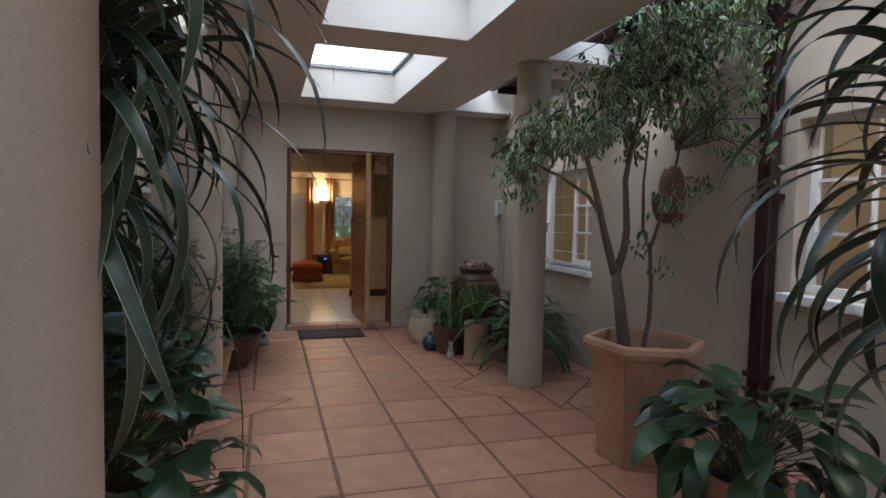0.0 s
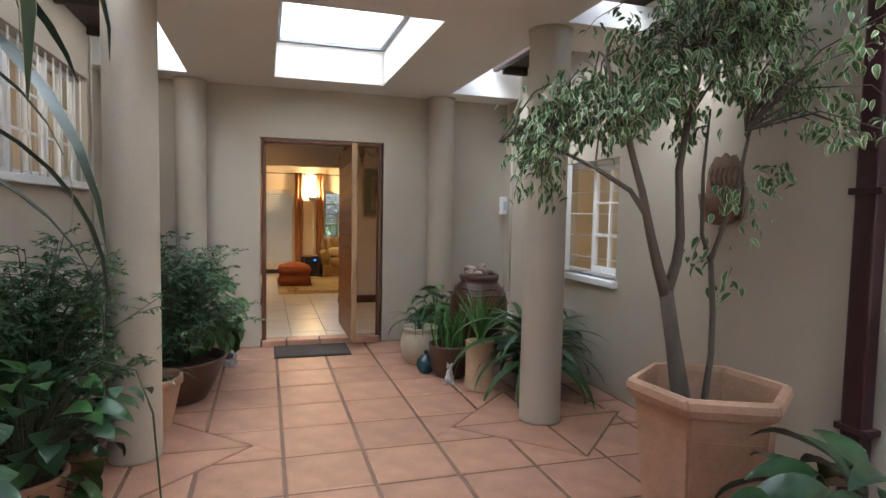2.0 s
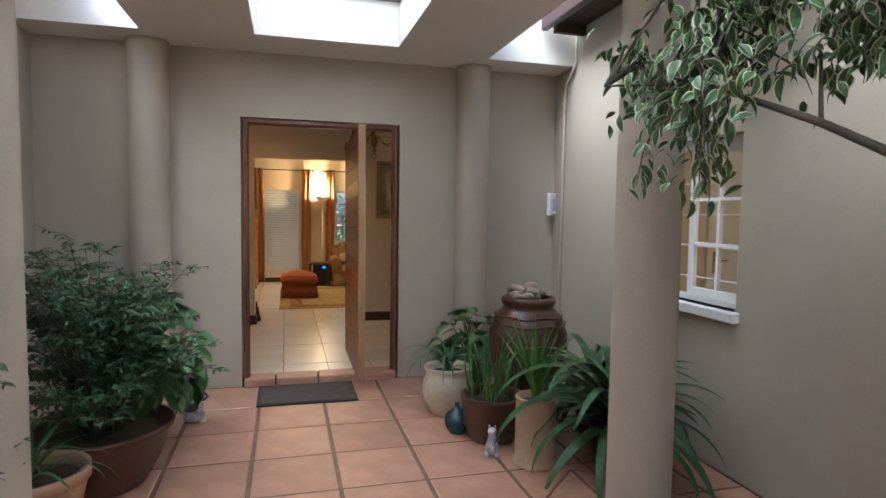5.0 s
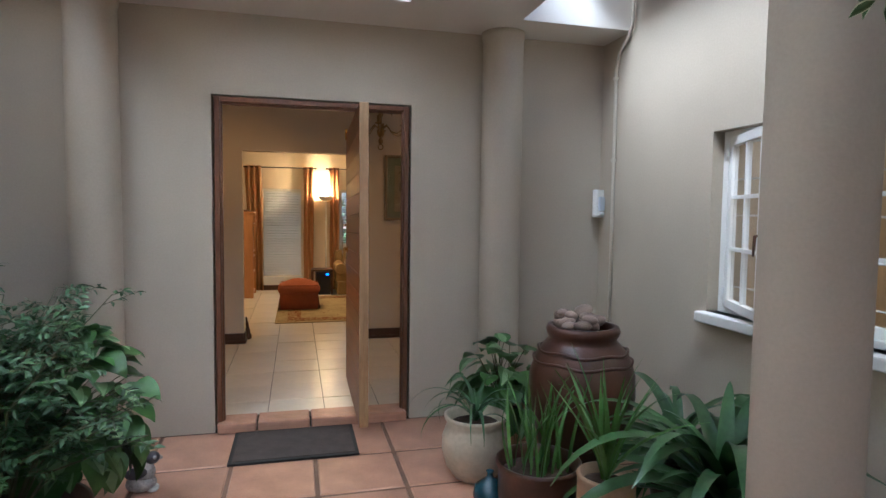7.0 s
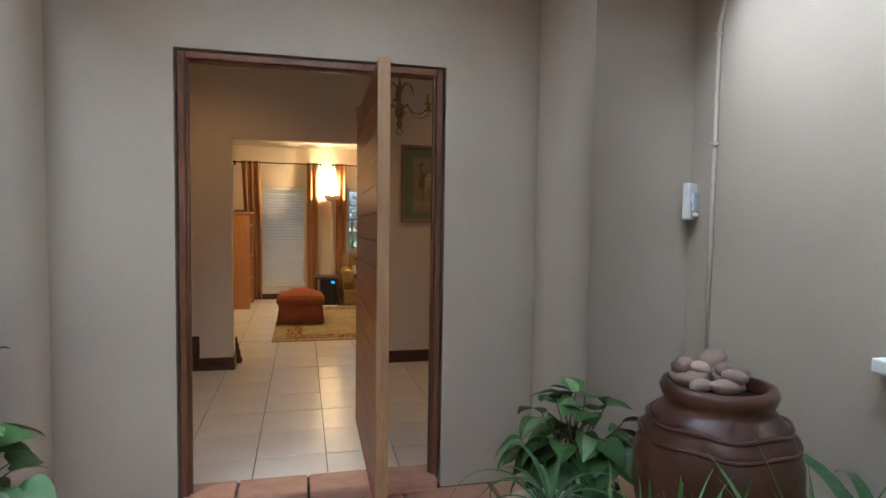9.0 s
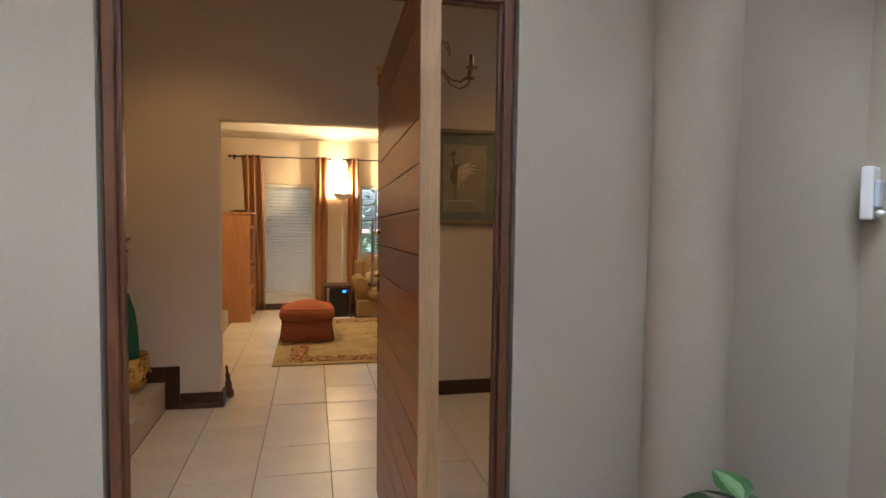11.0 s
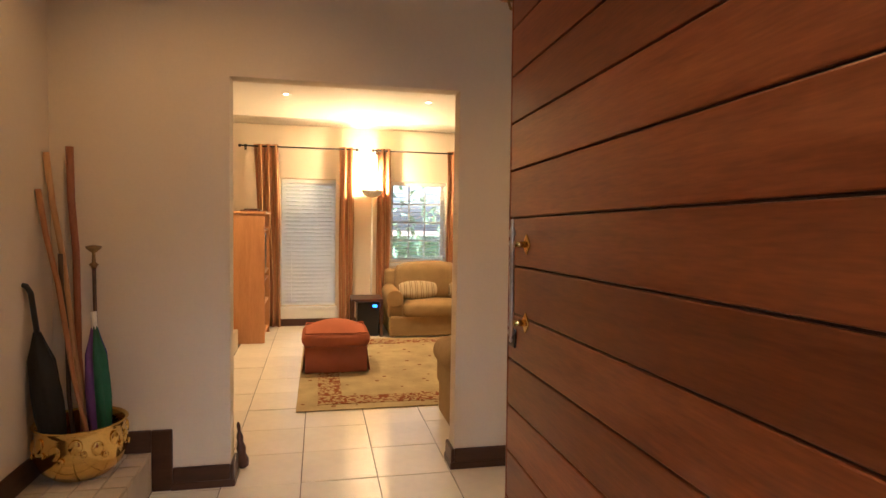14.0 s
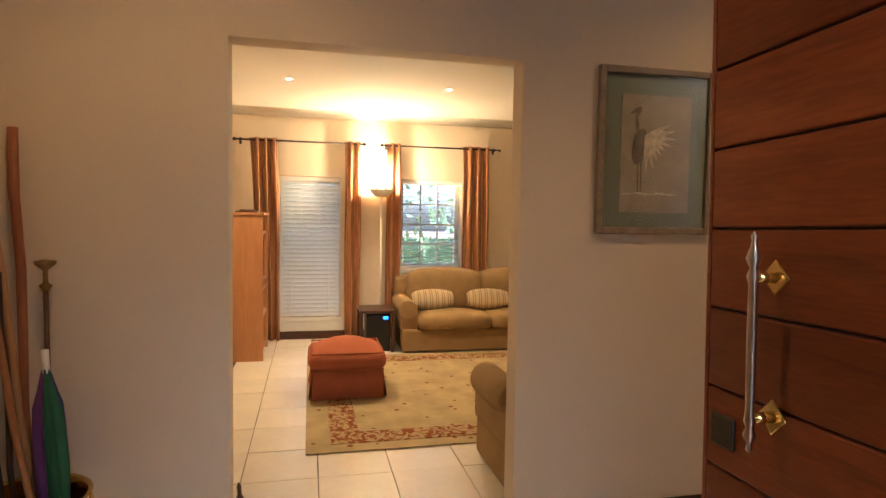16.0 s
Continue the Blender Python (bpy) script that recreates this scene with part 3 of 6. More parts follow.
# wall pocket of fired clay
CLAY = material("fired_brown_clay", (0.17, 0.105, 0.065), 0.85, var=0.35, scale=9, fine=60, bump=0.5)
wp = thing("wall_pocket", "brown fired clay wall pocket with an incised back plate", "wall pocket", (XR - 0.004, 3.72, 1.375))
bm = bmesh.new()
prof = [(-0.13, 0.0), (-0.135, 0.18), (-0.12, 0.30), (-0.07, 0.37), (-0.03, 0.355), (0, 0.385), (0.03, 0.355), (0.07, 0.37), (0.12, 0.30), (0.135, 0.18), (0.13, 0.0)]
fa = [bm.verts.new((-0.022, y, z)) for y, z in prof]
fb = [bm.verts.new((0.0, y, z)) for y, z in prof]
bm.faces.new(fa), bm.faces.new(fb[::-1])
for k in range(len(prof)):
    j = (k + 1) % len(prof)
    bm.faces.new((fa[k], fa[j], fb[j], fb[k]))
part("back_plate", bm, CLAY, wp)
bm = bmesh.new()
N = 18
rings = []
for r, z in ((0.05, -0.03), (0.10, -0.015), (0.135, 0.04), (0.15, 0.11), (0.155, 0.15), (0.142, 0.15), (0.13, 0.10), (0.08, 0.03)):
    rings.append([bm.verts.new((-0.02 - 0.72 * r * math.sin(math.pi * k / N), -r * math.cos(math.pi * k / N), z)) for k in range(N + 1)])
for a, b in zip(rings, rings[1:]):
    for k in range(N):
        bm.faces.new((a[k], a[k + 1], b[k + 1], b[k])).smooth = True
bm.faces.new(rings[0])
part("basket", bm, CLAY, wp)
for k in range(5):
    bm = bmesh.new()
    y = -0.08 + 0.04 * k
    tube(bm, [(-0.026, y, 0.2), (-0.028, y + 0.02, 0.25), (-0.026, y, 0.30)], 0.006, 6)
    part("relief", bm, CLAY, wp)

# ---- hall and living room ----
PLATTILE = material("beige_platform_tile", (0.58, 0.49, 0.36), 0.3, var=0.12, scale=5, fine=30, bump=0.04, per_object=0.06)
boxes("platform", JOINT, "raised tiled platform along the hall and living room wall", "platform", [(HX0, PX - 0.008, YB + 0.15, PY1, 0.0, PZ - 0.008)])
WOOL = material("woven_fabric_tan", (0.33, 0.225, 0.10), 0.9, var=0.12, scale=9, fine=240, bump=0.35, spec=0.15)
RUST = material("rust_red_fabric", (0.40, 0.12, 0.05), 0.85, var=0.12, scale=8, fine=220, bump=0.3, spec=0.2)


def cushion(bm, x0, x1, y0, y1, z0, z1, puff=0.02, r=0.04):
    """A soft box: bevelled, its top and sides swelling."""
    v = box(bm, x0, x1, y0, y1, z0, z1)
    geom = list({e for q in v for e in q.link_edges}) + list({f for q in v for f in q.link_faces})
    bmesh.ops.subdivide_edges(bm, edges=[g for g in geom if isinstance(g, bmesh.types.BMEdge)], cuts=5, use_grid_fill=True)
    cx, cy, cz = (x0 + x1) / 2, (y0 + y1) / 2, (z0 + z1) / 2
    for q in bm.verts:
        if x0 - 1e-5 <= q.co.x <= x1 + 1e-5 and y0 - 1e-5 <= q.co.y <= y1 + 1e-5 and z0 - 1e-5 <= q.co.z <= z1 + 1e-5 and not q.tag:
            u = Vector(((q.co.x - cx) / (x1 - x0) * 2, (q.co.y - cy) / (y1 - y0) * 2, (q.co.z - cz) / (z1 - z0) * 2))
            k = max(0, 1 - u.x * u.x) * max(0, 1 - u.y * u.y), max(0, 1 - u.z * u.z)
            q.co.z += puff * u.z * k[0] * 1.4
            over = sum(abs(c) ** 6 for c in u)
            if over > 1:
                pull = over ** (-1 / 6)
                q.co = Vector((cx, cy, cz)) + Vector(((q.co.x - cx) * (1 - (1 - pull) * r * 6), (q.co.y - cy) * (1 - (1 - pull) * r * 6), (q.co.z - cz) * (1 - (1 - pull) * r * 10)))
            q.co += Vector((u.x, u.y, 0)) * puff * 0.5 * k[1]
            q.tag = True
    for f in bm.faces:
        f.smooth = True


ot = thing("ottoman", "rust-red upholstered ottoman with a piped cushion and pleated skirt", "ottoman")
ot.matrix_world = Matrix.Translation((0.52, 11.45, 0)) @ Matrix.Diagonal((0.885, 0.92, 1, 1)) @ Matrix.Translation((-0.575, -11.33, 0))
bm = bmesh.new()
cushion(bm, 0.285, 0.865, 11.06, 11.60, 0.265, 0.385, 0.055, 0.09)
part("cushion", bm, RUST, ot)
bm = bmesh.new()
for z in (0.268, 0.385):
    tube(bm, [(0.292, 11.066, z), (0.858, 11.066, z), (0.858, 11.594, z), (0.292, 11.594, z), (0.292, 11.066, z)], 0.006, 8)
part("piping", bm, RUST, ot)
bm = bmesh.new()
box(bm, 0.30, 0.85, 11.075, 11.585, ZI + 0.03, 0.27, bevel=0.01)
part("base", bm, RUST, ot)
for xa, ya, xb, yb in ((0.295, 11.07, 0.855, 11.07), (0.855, 11.07, 0.855, 11.59), (0.855, 11.59, 0.295, 11.59), (0.295, 11.59, 0.295, 11.07)):
    bm = bmesh.new()
    d = Vector((xb - xa, yb - ya, 0))
    nrm = Vector((d.y, -d.x, 0)).normalized()
    N = 26
    for s in (0,):
        top, bot, tb, bb = [], [], [], []
        for k in range(N + 1):
            u = k / N
            fl = 0.022 + 0.012 * (abs(u - 0.5) * 2) ** 8 + 0.003 * math.sin(u * 23)
            p = Vector((xa, ya, 0)) + d * u
            top.append(bm.verts.new((p.x, p.y, 0.262))), bot.append(bm.verts.new((p.x + nrm.x * fl, p.y + nrm.y * fl, ZI + 0.018)))
            tb.append(bm.verts.new((p.x - nrm.x * 0.006, p.y - nrm.y * 0.006, 0.262))), bb.append(bm.verts.new((p.x + nrm.x * (fl - 0.006), p.y + nrm.y * (fl - 0.006), ZI + 0.018)))
        for k in range(N):
            for a, b in ((top, bot), (bb, tb), (bot, bb), (tb, top)):
                bm.faces.new((a[k], a[k + 1], b[k + 1], b[k])).smooth = True
    part("skirt_panel", bm, RUST, ot)


def rug_material():
    m = material("rug_wool_pile", (0.42, 0.33, 0.17), 0.95, var=0.22, scale=7, fine=200, bump=0.4, spec=0.1)
    n, l = m.node_tree.nodes, m.node_tree.links
    p = n["Principled BSDF"]
    base = p.inputs["Base Color"].links[0].from_socket
    tc = n.new("ShaderNodeTexCoord")
    vor = n.new("ShaderNodeTexVoronoi")
    vor.inputs["Scale"].default_value = 9.0
    l.new(tc.outputs["Object"], vor.inputs["Vector"])
    cut = n.new("ShaderNodeMath")
    cut.operation, cut.inputs[1].default_value = "LESS_THAN", 0.16
    l.new(vor.outputs["Distance"], cut.inputs[0])
    mix = n.new("ShaderNodeMixRGB")
    mix.inputs["Color2"].default_value = (0.20, 0.085, 0.03, 1)
    l.new(cut.outputs[0], mix.inputs["Fac"]), l.new(base, mix.inputs["Color1"]), l.new(mix.outputs[0], p.inputs["Base Color"])
    return m


def border_material():
    m = material("rug_border_scrolls", (0.40, 0.30, 0.15), 0.95, var=0.1, scale=6, fine=200, bump=0.4, spec=0.1)
    n, l = m.node_tree.nodes, m.node_tree.links
    p = n["Principled BSDF"]
    base = p.inputs["Base Color"].links[0].from_socket
    tc, wav = n.new("ShaderNodeTexCoord"), n.new("ShaderNodeTexNoise")
    wav.inputs["Scale"].default_value, wav.inputs["Distortion"].default_value, wav.inputs["Detail"].default_value = 13.0, 2.5, 1.0
    l.new(tc.outputs["Object"], wav.inputs["Vector"])
    ramp = n.new("ShaderNodeValToRGB")
    ramp.color_ramp.elements[0].position, ramp.color_ramp.elements[1].position = 0.49, 0.53
    ramp.color_ramp.elements[0].color, ramp.color_ramp.elements[1].color = (0, 0, 0, 1), (1, 1, 1, 1)
    l.new(wav.outputs["Fac"], ramp.inputs[0])
    mix = n.new("ShaderNodeMixRGB")
    mix.inputs["Color2"].default_value = (0.21, 0.065, 0.022, 1)
    l.new(ramp.outputs[0], mix.inputs["Fac"]), l.new(base, mix.inputs["Color1"]), l.new(mix.outputs[0], p.inputs["Base Color"])
    return m


rg = thing("rug", "beige and brown wool rug with a scrolled border on tiles", "rug")
RX0, RX1, RY0, RY1 = 0.233, 2.72, 10.293, 12.50
bm = bmesh.new()
box(bm, RX0, RX1, RY0, RY1, ZI + 0.002, ZI + 0.010, bevel=0.003)
part("field", bm, rug_material(), rg)
bm = bmesh.new()
for a, w in ((0.14, 0.17),):
    for r in ((RX0 + a, RX1 - a, RY0 + a * 0.75, RY0 + a * 0.75 + w), (RX0 + a, RX1 - a, RY1 - a * 0.75 - w, RY1 - a * 0.75), (RX0 + a, RX0 + a + w, RY0 + a * 0.75 + w, RY1 - a * 0.75 - w), (RX1 - a - w, RX1 - a, RY0 + a * 0.75 + w, RY1 - a * 0.75 - w)):
        box(bm, *r, ZI + 0.010, ZI + 0.0135)
part("border", bm, border_material(), rg, "brown scrolled border band")

STRIPE = bpy.data.materials.new("striped_cream_fabric")
STRIPE.use_nodes = True


def stripes(m, c1, c2, c3, freq, axis=0, rough=0.85, sheen=None):
    m.use_nodes = True
    n, l = m.node_tree.nodes, m.node_tree.links
    p = n["Principled BSDF"]
    p.inputs["Roughness"].default_value = rough
    tc, sep = n.new("ShaderNodeTexCoord"), n.new("ShaderNodeSeparateXYZ")
    l.new(tc.outputs["UV" if sheen else "Object"], sep.inputs[0])
    mul, frac = n.new("ShaderNodeMath"), n.new("ShaderNodeMath")
    mul.operation, frac.operation, mul.inputs[1].default_value = "MULTIPLY", "FRACT", freq
    l.new(sep.outputs[axis], mul.inputs[0]), l.new(mul.outputs[0], frac.inputs[0])
    ramp = n.new("ShaderNodeValToRGB")
    ramp.color_ramp.interpolation = "CONSTANT"
    e = ramp.color_ramp.elements
    e[0].color, e[1].color, e[1].position = (*c1, 1), (*c2, 1), 0.42
    for pos, c in ((0.58, c3), (0.72, c2), (0.86, c1)):
        x = e.new(pos)
        x.color = (*c, 1)
    l.new(frac.outputs[0], ramp.inputs[0])
    nz, hsv = n.new("ShaderNodeTexNoise"), n.new("ShaderNodeMixRGB")
    nz.inputs["Scale"].default_value = 90
    l.new(tc.outputs["Object"], nz.inputs["Vector"])
    hsv.blend_type, hsv.inputs["Fac"].default_value = "MULTIPLY", 0.35
    l.new(ramp.outputs[0], hsv.inputs["Color1"]), l.new(nz.outputs["Color"], hsv.inputs["Color2"]), l.new(hsv.outputs[0], p.inputs["Base Color"])
    return m


stripes(STRIPE, (0.62, 0.50, 0.30), (0.33, 0.22, 0.10), (0.70, 0.60, 0.40), 16.0)


def sofa(x0, x1, yf, yb, flip=False, seats=2):
    """A skirted sofa between x0 and x1; its seat front at yf, its back at yb."""
    s = 1 if yb > yf else -1
    sf = thing("sofa", "tan upholstered two-seat sofa with rolled arms and loose cushions", "sofa", group="sofas")

    def yy(a, b):
        return (min(yf + s * a, yf + s * b), max(yf + s * a, yf + s * b))
    D = abs(yb - yf)
    bm = bmesh.new()
    box(bm, x0 + 0.02, x1 - 0.02, *yy(0.01, D), ZI + 0.012, 0.28, bevel=0.02)
    part("base", bm, WOOL, sf)
    aw = 0.17
    w = (x1 - x0 - 2 * aw) / seats
    for k in range(seats):
        bm = bmesh.new()
        cushion(bm, x0 + aw + w * k + 0.004, x0 + aw + w * (k + 1) - 0.004, *yy(-0.015, D - 0.18), 0.27, 0.41, 0.022, 0.05)
        part("seat_cushion", bm, WOOL, sf)
        bm = bmesh.new()
        cushion(bm, x0 + aw + w * k + 0.004 - (0.03 if k == 0 else 0), x0 + aw + w * (k + 1) - 0.004, *yy(D - 0.27, D - 0.07), 0.40, 0.80, 0.03, 0.06)
        part("back_cushion", bm, WOOL, sf)
    bm = bmesh.new()
    box(bm, x0 + 0.02, x1 - 0.02, *yy(D - 0.10, D), 0.27, 0.74, bevel=0.04, seg=3)
    part("backrest", bm, WOOL, sf)
    for xa, o in ((x0, -1), (x1, 1)):
        bm = bmesh.new()
        xin = xa - o * aw
        box(bm, min(xa + o * 0.0, xin), max(xa, xin), *yy(0.03, D - 0.02), 0.27, 0.48, bevel=0.02)
        cx = (xa + xin) / 2 + o * 0.015
        tube(bm, [(cx, yf + s * 0.0, 0.47), (cx, yf + s * 0.02, 0.47), (cx, yf + s * (D * 0.6), 0.475), (cx, yf + s * (D - 0.1), 0.49)], [0.085, 0.092, 0.092, 0.085], 20)
        part("armrest", bm, WOOL, sf)
    return sf


sofa(1.095, 2.90, 12.52, 13.17)
sofa(1.14, 2.98, 10.19, 9.59)
for x, rz in ((1.455, 4), (2.035, -3)):
    bm = bmesh.new()
    cushion(bm, -0.21, 0.21, -0.055, 0.055, -0.075, 0.085, 0.02, 0.09)
    ob = solid("scatter_cushion", bm, STRIPE, "cream and brown striped scatter cushion on the sofa", "cushion", at=pose(x, 12.82, 0.52, -22, 0, rz), group="striped cushions")

cb = thing("bookcase", "orange veneered open bookcase with dark shelf contents", "bookcase")
CX0, CX1, CY0, CY1, CZ = -0.77, -0.15, 12.445, 13.05, 1.363
for nm, r in (("side_panel", (CX0, CX1, CY0, CY0 + 0.025, ZI, CZ - 0.022)), ("side_panel", (CX0, CX1, CY1 - 0.025, CY1, ZI, CZ - 0.022)), ("back_panel", (CX0, CX0 + 0.02, CY0 + 0.025, CY1 - 0.025, ZI, CZ - 0.022)), ("top", (CX0, CX1 + 0.012, CY0 - 0.012, CY1, CZ - 0.02, CZ + 0.005))):
    bm = bmesh.new()
    box(bm, *r, bevel=0.003)
    part(nm, bm, CABWOOD, cb)
for z in (ZI + 0.06, 0.42, 0.66, 0.74, 1.17):
    bm = bmesh.new()
    box(bm, CX0 + 0.02, CX1 - 0.01, CY0 + 0.026, CY1 - 0.026, z, z + 0.022, bevel=0.002)
    part("shelf", bm, CABWOOD, cb)
BLACK = material("black_plastic", (0.012, 0.012, 0.013), 0.35, var=0.2)
bm = bmesh.new()
box(bm, CX0 + 0.1, CX1 - 0.03, CY0 + 0.06, CY1 - 0.06, 0.762, 1.14, bevel=0.01)
solid("television", bm, BLACK, "black boxy television set on a bookcase shelf", "television")
bm = bmesh.new()
box(bm, CX0 + 0.15, CX1 - 0.04, CY0 + 0.08, CY1 - 0.1, 0.442, 0.53, bevel=0.006)
solid("media_player", bm, BLACK, "flat black media player on a bookcase shelf", "media player")
bm = bmesh.new()
box(bm, -0.39, -0.20, 12.52, 12.79, CZ + 0.005, CZ + 0.02, bevel=0.004)
box(bm, -0.36, -0.23, 12.55, 12.74, CZ + 0.02, CZ + 0.032, bevel=0.004)
solid("folded_paper", bm, DARKWOOD, "dark flat folder lying on the bookcase", "folder")

st = thing("side_table", "dark wooden square side table with an open lower space", "side table", (-0.08, 0.255, 0))
for r in ((0.80, 1.13, 12.36, 12.74, 0.43, 0.455),):
    bm = bmesh.new()
    box(bm, *r, bevel=0.004)
    part("tabletop", bm, DARKWOOD, st)
for x in (0.815, 1.115):
    for y in (12.375, 12.725):
        bm = bmesh.new()
        box(bm, x - 0.015, x + 0.015, y - 0.015, y + 0.015, ZI, 0.43, bevel=0.003)
        part("leg", bm, DARKWOOD, st)
hb = thing("subwoofer", "black boxy loudspeaker with a small blue display under the side table", "loudspeaker", (-0.08, 0.255, 0))
bm = bmesh.new()
box(bm, 0.865, 1.095, 12.40, 12.68, ZI, 0.41, bevel=0.008)
part("cabinet", bm, BLACK, hb)
BLUE = bpy.data.materials.new("blue_display")
BLUE.use_nodes = True
BLUE.node_tree.nodes["Principled BSDF"].inputs["Base Color"].default_value = (0.02, 0.1, 0.6, 1)
BLUE.node_tree.nodes["Principled BSDF"].inputs["Emission Color"].default_value = (0.05, 0.2, 1.0, 1)
BLUE.node_tree.nodes["Principled BSDF"].inputs["Emission Strength"].default_value = 1.0
bm = bmesh.new()
box(bm, 1.025, 1.07, 12.396, 12.402, 0.365, 0.392)
part("display", bm, BLUE, hb, "small glowing blue display")

SLAT = material("white_blind_slat", (0.80, 0.80, 0.78), 0.5, var=0.03)
sl_n, sl_l = SLAT.node_tree.nodes, SLAT.node_tree.links
sl_t, sl_m = sl_n.new("ShaderNodeBsdfTranslucent"), sl_n.new("ShaderNodeMixShader")
sl_t.inputs["Color"].default_value, sl_m.inputs["Fac"].default_value = (0.8, 0.82, 0.84, 1), 0.4
sl_l.new(sl_n["Principled BSDF"].outputs[0], sl_m.inputs[1]), sl_l.new(sl_t.outputs[0], sl_m.inputs[2])
sl_l.new(sl_m.outputs[0], sl_n["Material Output"].inputs["Surface"])
# windows with slatted blinds
for wi, B, tilt, pitch, lab in ((4, B1, 57, 0.0445, "closed white slatted blind over the tall window"), (5, B2, 4, 0.044, "open white slatted blind in front of the garden window")):
    wn_ = thing("window_%d" % wi, "white small-paned sash window in the living room wall", "window", kind="structure")
    leaf_window(wn_, pose(B[0], YW + 0.14, B[2]), 3, 5 if wi == 4 else 4, B[1] - B[0], B[3] - B[2])
    bm = bmesh.new()
    box(bm, B[0] - 0.02, B[1] + 0.02, YW - 0.015, YW + 0.14, B[2] - 0.045, B[2] - 0.004, bevel=0.005)
    if wi == 4:
        box(bm, B[0] - 0.02, B[1] + 0.03, YW - 0.004, YW + 0.0, 0.135, B[2] - 0.045)
    part("window_sill", bm, WHITE, wn_)
    bl = thing("window_blind", lab, "blind", group="slatted blinds")
    bm = bmesh.new()
    box(bm, B[0] + 0.006, B[1] - 0.006, YW + 0.02, YW + 0.07, B[3] - 0.045, B[3] - 0.005, bevel=0.004)
    part("headrail", bm, WHITE, bl)
    bm = bmesh.new()
    N = 5
    pts = [(-0.024 + 0.048 * k / (N - 1), 0.0035 * (1 - (2 * k / (N - 1) - 1) ** 2)) for k in range(N)]
    for x in (B[0] + 0.008, B[1] - 0.008):
        for o in (0, -0.0015):
            for a, b in pts:
                bm.verts.new((x, a, b + o))
    bm.verts.ensure_lookup_table()
    v = bm.verts
    for o in (0, N):
        for k in range(N - 1):
            bm.faces.new((v[o + k], v[o + k + 1], v[2 * N + o + k + 1], v[2 * N + o + k]))
    for k in (0, N - 1):
        bm.faces.new((v[k], v[2 * N + k], v[3 * N + k], v[N + k]))
    slat = done(bm, "slat", SLAT)
    z = B[2] + 0.03
    while z < B[3] - 0.055:
        s = new("slat", slat)
        s.parent = bl
        s.matrix_local = pose(0, YW + 0.045, z, tilt)
        z += pitch
    bm = bmesh.new()
    box(bm, B[0] + 0.008, B[1] - 0.008, YW + 0.03, YW + 0.06, B[2] + 0.004, B[2] + 0.02, bevel=0.003)
    part("bottom_rail", bm, WHITE, bl)
    for x in (B[0] + 0.12, B[1] - 0.12):
        bm = bmesh.new()
        tube(bm, [(x, YW + 0.022, B[2] + 0.01), (x, YW + 0.022, B[3] - 0.04)], 0.0015, 6)
        part("cord", bm, WHITE, bl)

# curtain rods and curtains
CURT = stripes(bpy.data.materials.new("rust_gold_striped_curtain"), (0.50, 0.23, 0.085), (0.32, 0.12, 0.05), (0.66, 0.46, 0.20), 4.0, 0, 0.8, True)
IRON = material("dark_iron", (0.03, 0.022, 0.018), 0.4, 0.7)
for xa, xb in ((-0.485, 0.803), (0.986, 2.28)):
    rd = thing("curtain_rod", "thin dark iron curtain rod with ball ends above the window", "curtain rod", group="curtain rods")
    bm = bmesh.new()
    tube(bm, [(xa, YW - 0.09, 2.098), (xb, YW - 0.09, 2.098)], 0.009, 10)
    part("rod", bm, IRON, rd)
    for x in (xa, xb):
        bm = bmesh.new()
        bmesh.ops.create_uvsphere(bm, u_segments=12, v_segments=8, radius=0.018, matrix=Matrix.Translation((x, YW - 0.09, 2.098)))
        part("finial", bm, IRON, rd)
        bm = bmesh.new()
        xi = x + (0.05 if x == xa else -0.05)
        tube(bm, [(xi, YW - 0.09, 2.093), (xi, YW, 2.088)], 0.007, 8)
        box(bm, xi - 0.012, xi + 0.012, YW - 0.008, YW, 2.06, 2.125, bevel=0.003)
        part("bracket", bm, IRON, rd)


def curtain(x0, x1, x0b, x1b, folds, name="curtain"):
    """Pleated cloth from the rod to the floor; x0..x1 at the top, x0b..x1b at the hem."""
    bm = bmesh.new()
    uv = bm.loops.layers.uv.new("UVMap")
    N, M = folds * 10, 12
    grid = []
    for side in (0.0, 0.008):
        g = []
        for j in range(M + 1):
            f = j / M
            z = 2.123 - f * (2.123 - ZI - 0.012)
            row = []
            for k in range(N + 1):
                u = k / N
                amp = 0.036 * (0.75 + 0.35 * f)
                x = (x0 + (x1 - x0) * u) * (1 - f) + (x0b + (x1b - x0b) * u) * f + 0.006 * math.sin(7 * f + 5 * u)
                y = YW - 0.085 + amp * math.sin(u * folds * 2 * math.pi) + 0.008 * noise.noise((u * 6, f * 3, x0)) + side
                row.append(bm.verts.new((x, y, z)))
            g.append(row)
        grid.append(g)
    for s, g in enumerate(grid):
        for j in range(M):
            for k in range(N):
                f = bm.faces.new((g[j][k], g[j][k + 1], g[j + 1][k + 1], g[j + 1][k]))
                f.smooth = True
                for lp, (uu, vv) in zip(f.loops, ((k, j), (k + 1, j), (k + 1, j + 1), (k, j + 1))):
                    lp[uv].uv = (uu / N * folds / 2, vv / M)
    for k in (0, N):
        for j in range(M):
            bm.faces.new((grid[0][j][k], grid[0][j + 1][k], grid[1][j + 1][k], grid[1][j][k]))
    for j in (0, M):
        for k in range(N):
            bm.faces.new((grid[0][j][k], grid[0][j][k + 1], grid[1][j][k + 1], grid[1][j][k]))
    return solid("curtain", bm, CURT, "rust and gold striped eyelet curtain drawn aside", "curtain", group="striped curtains")


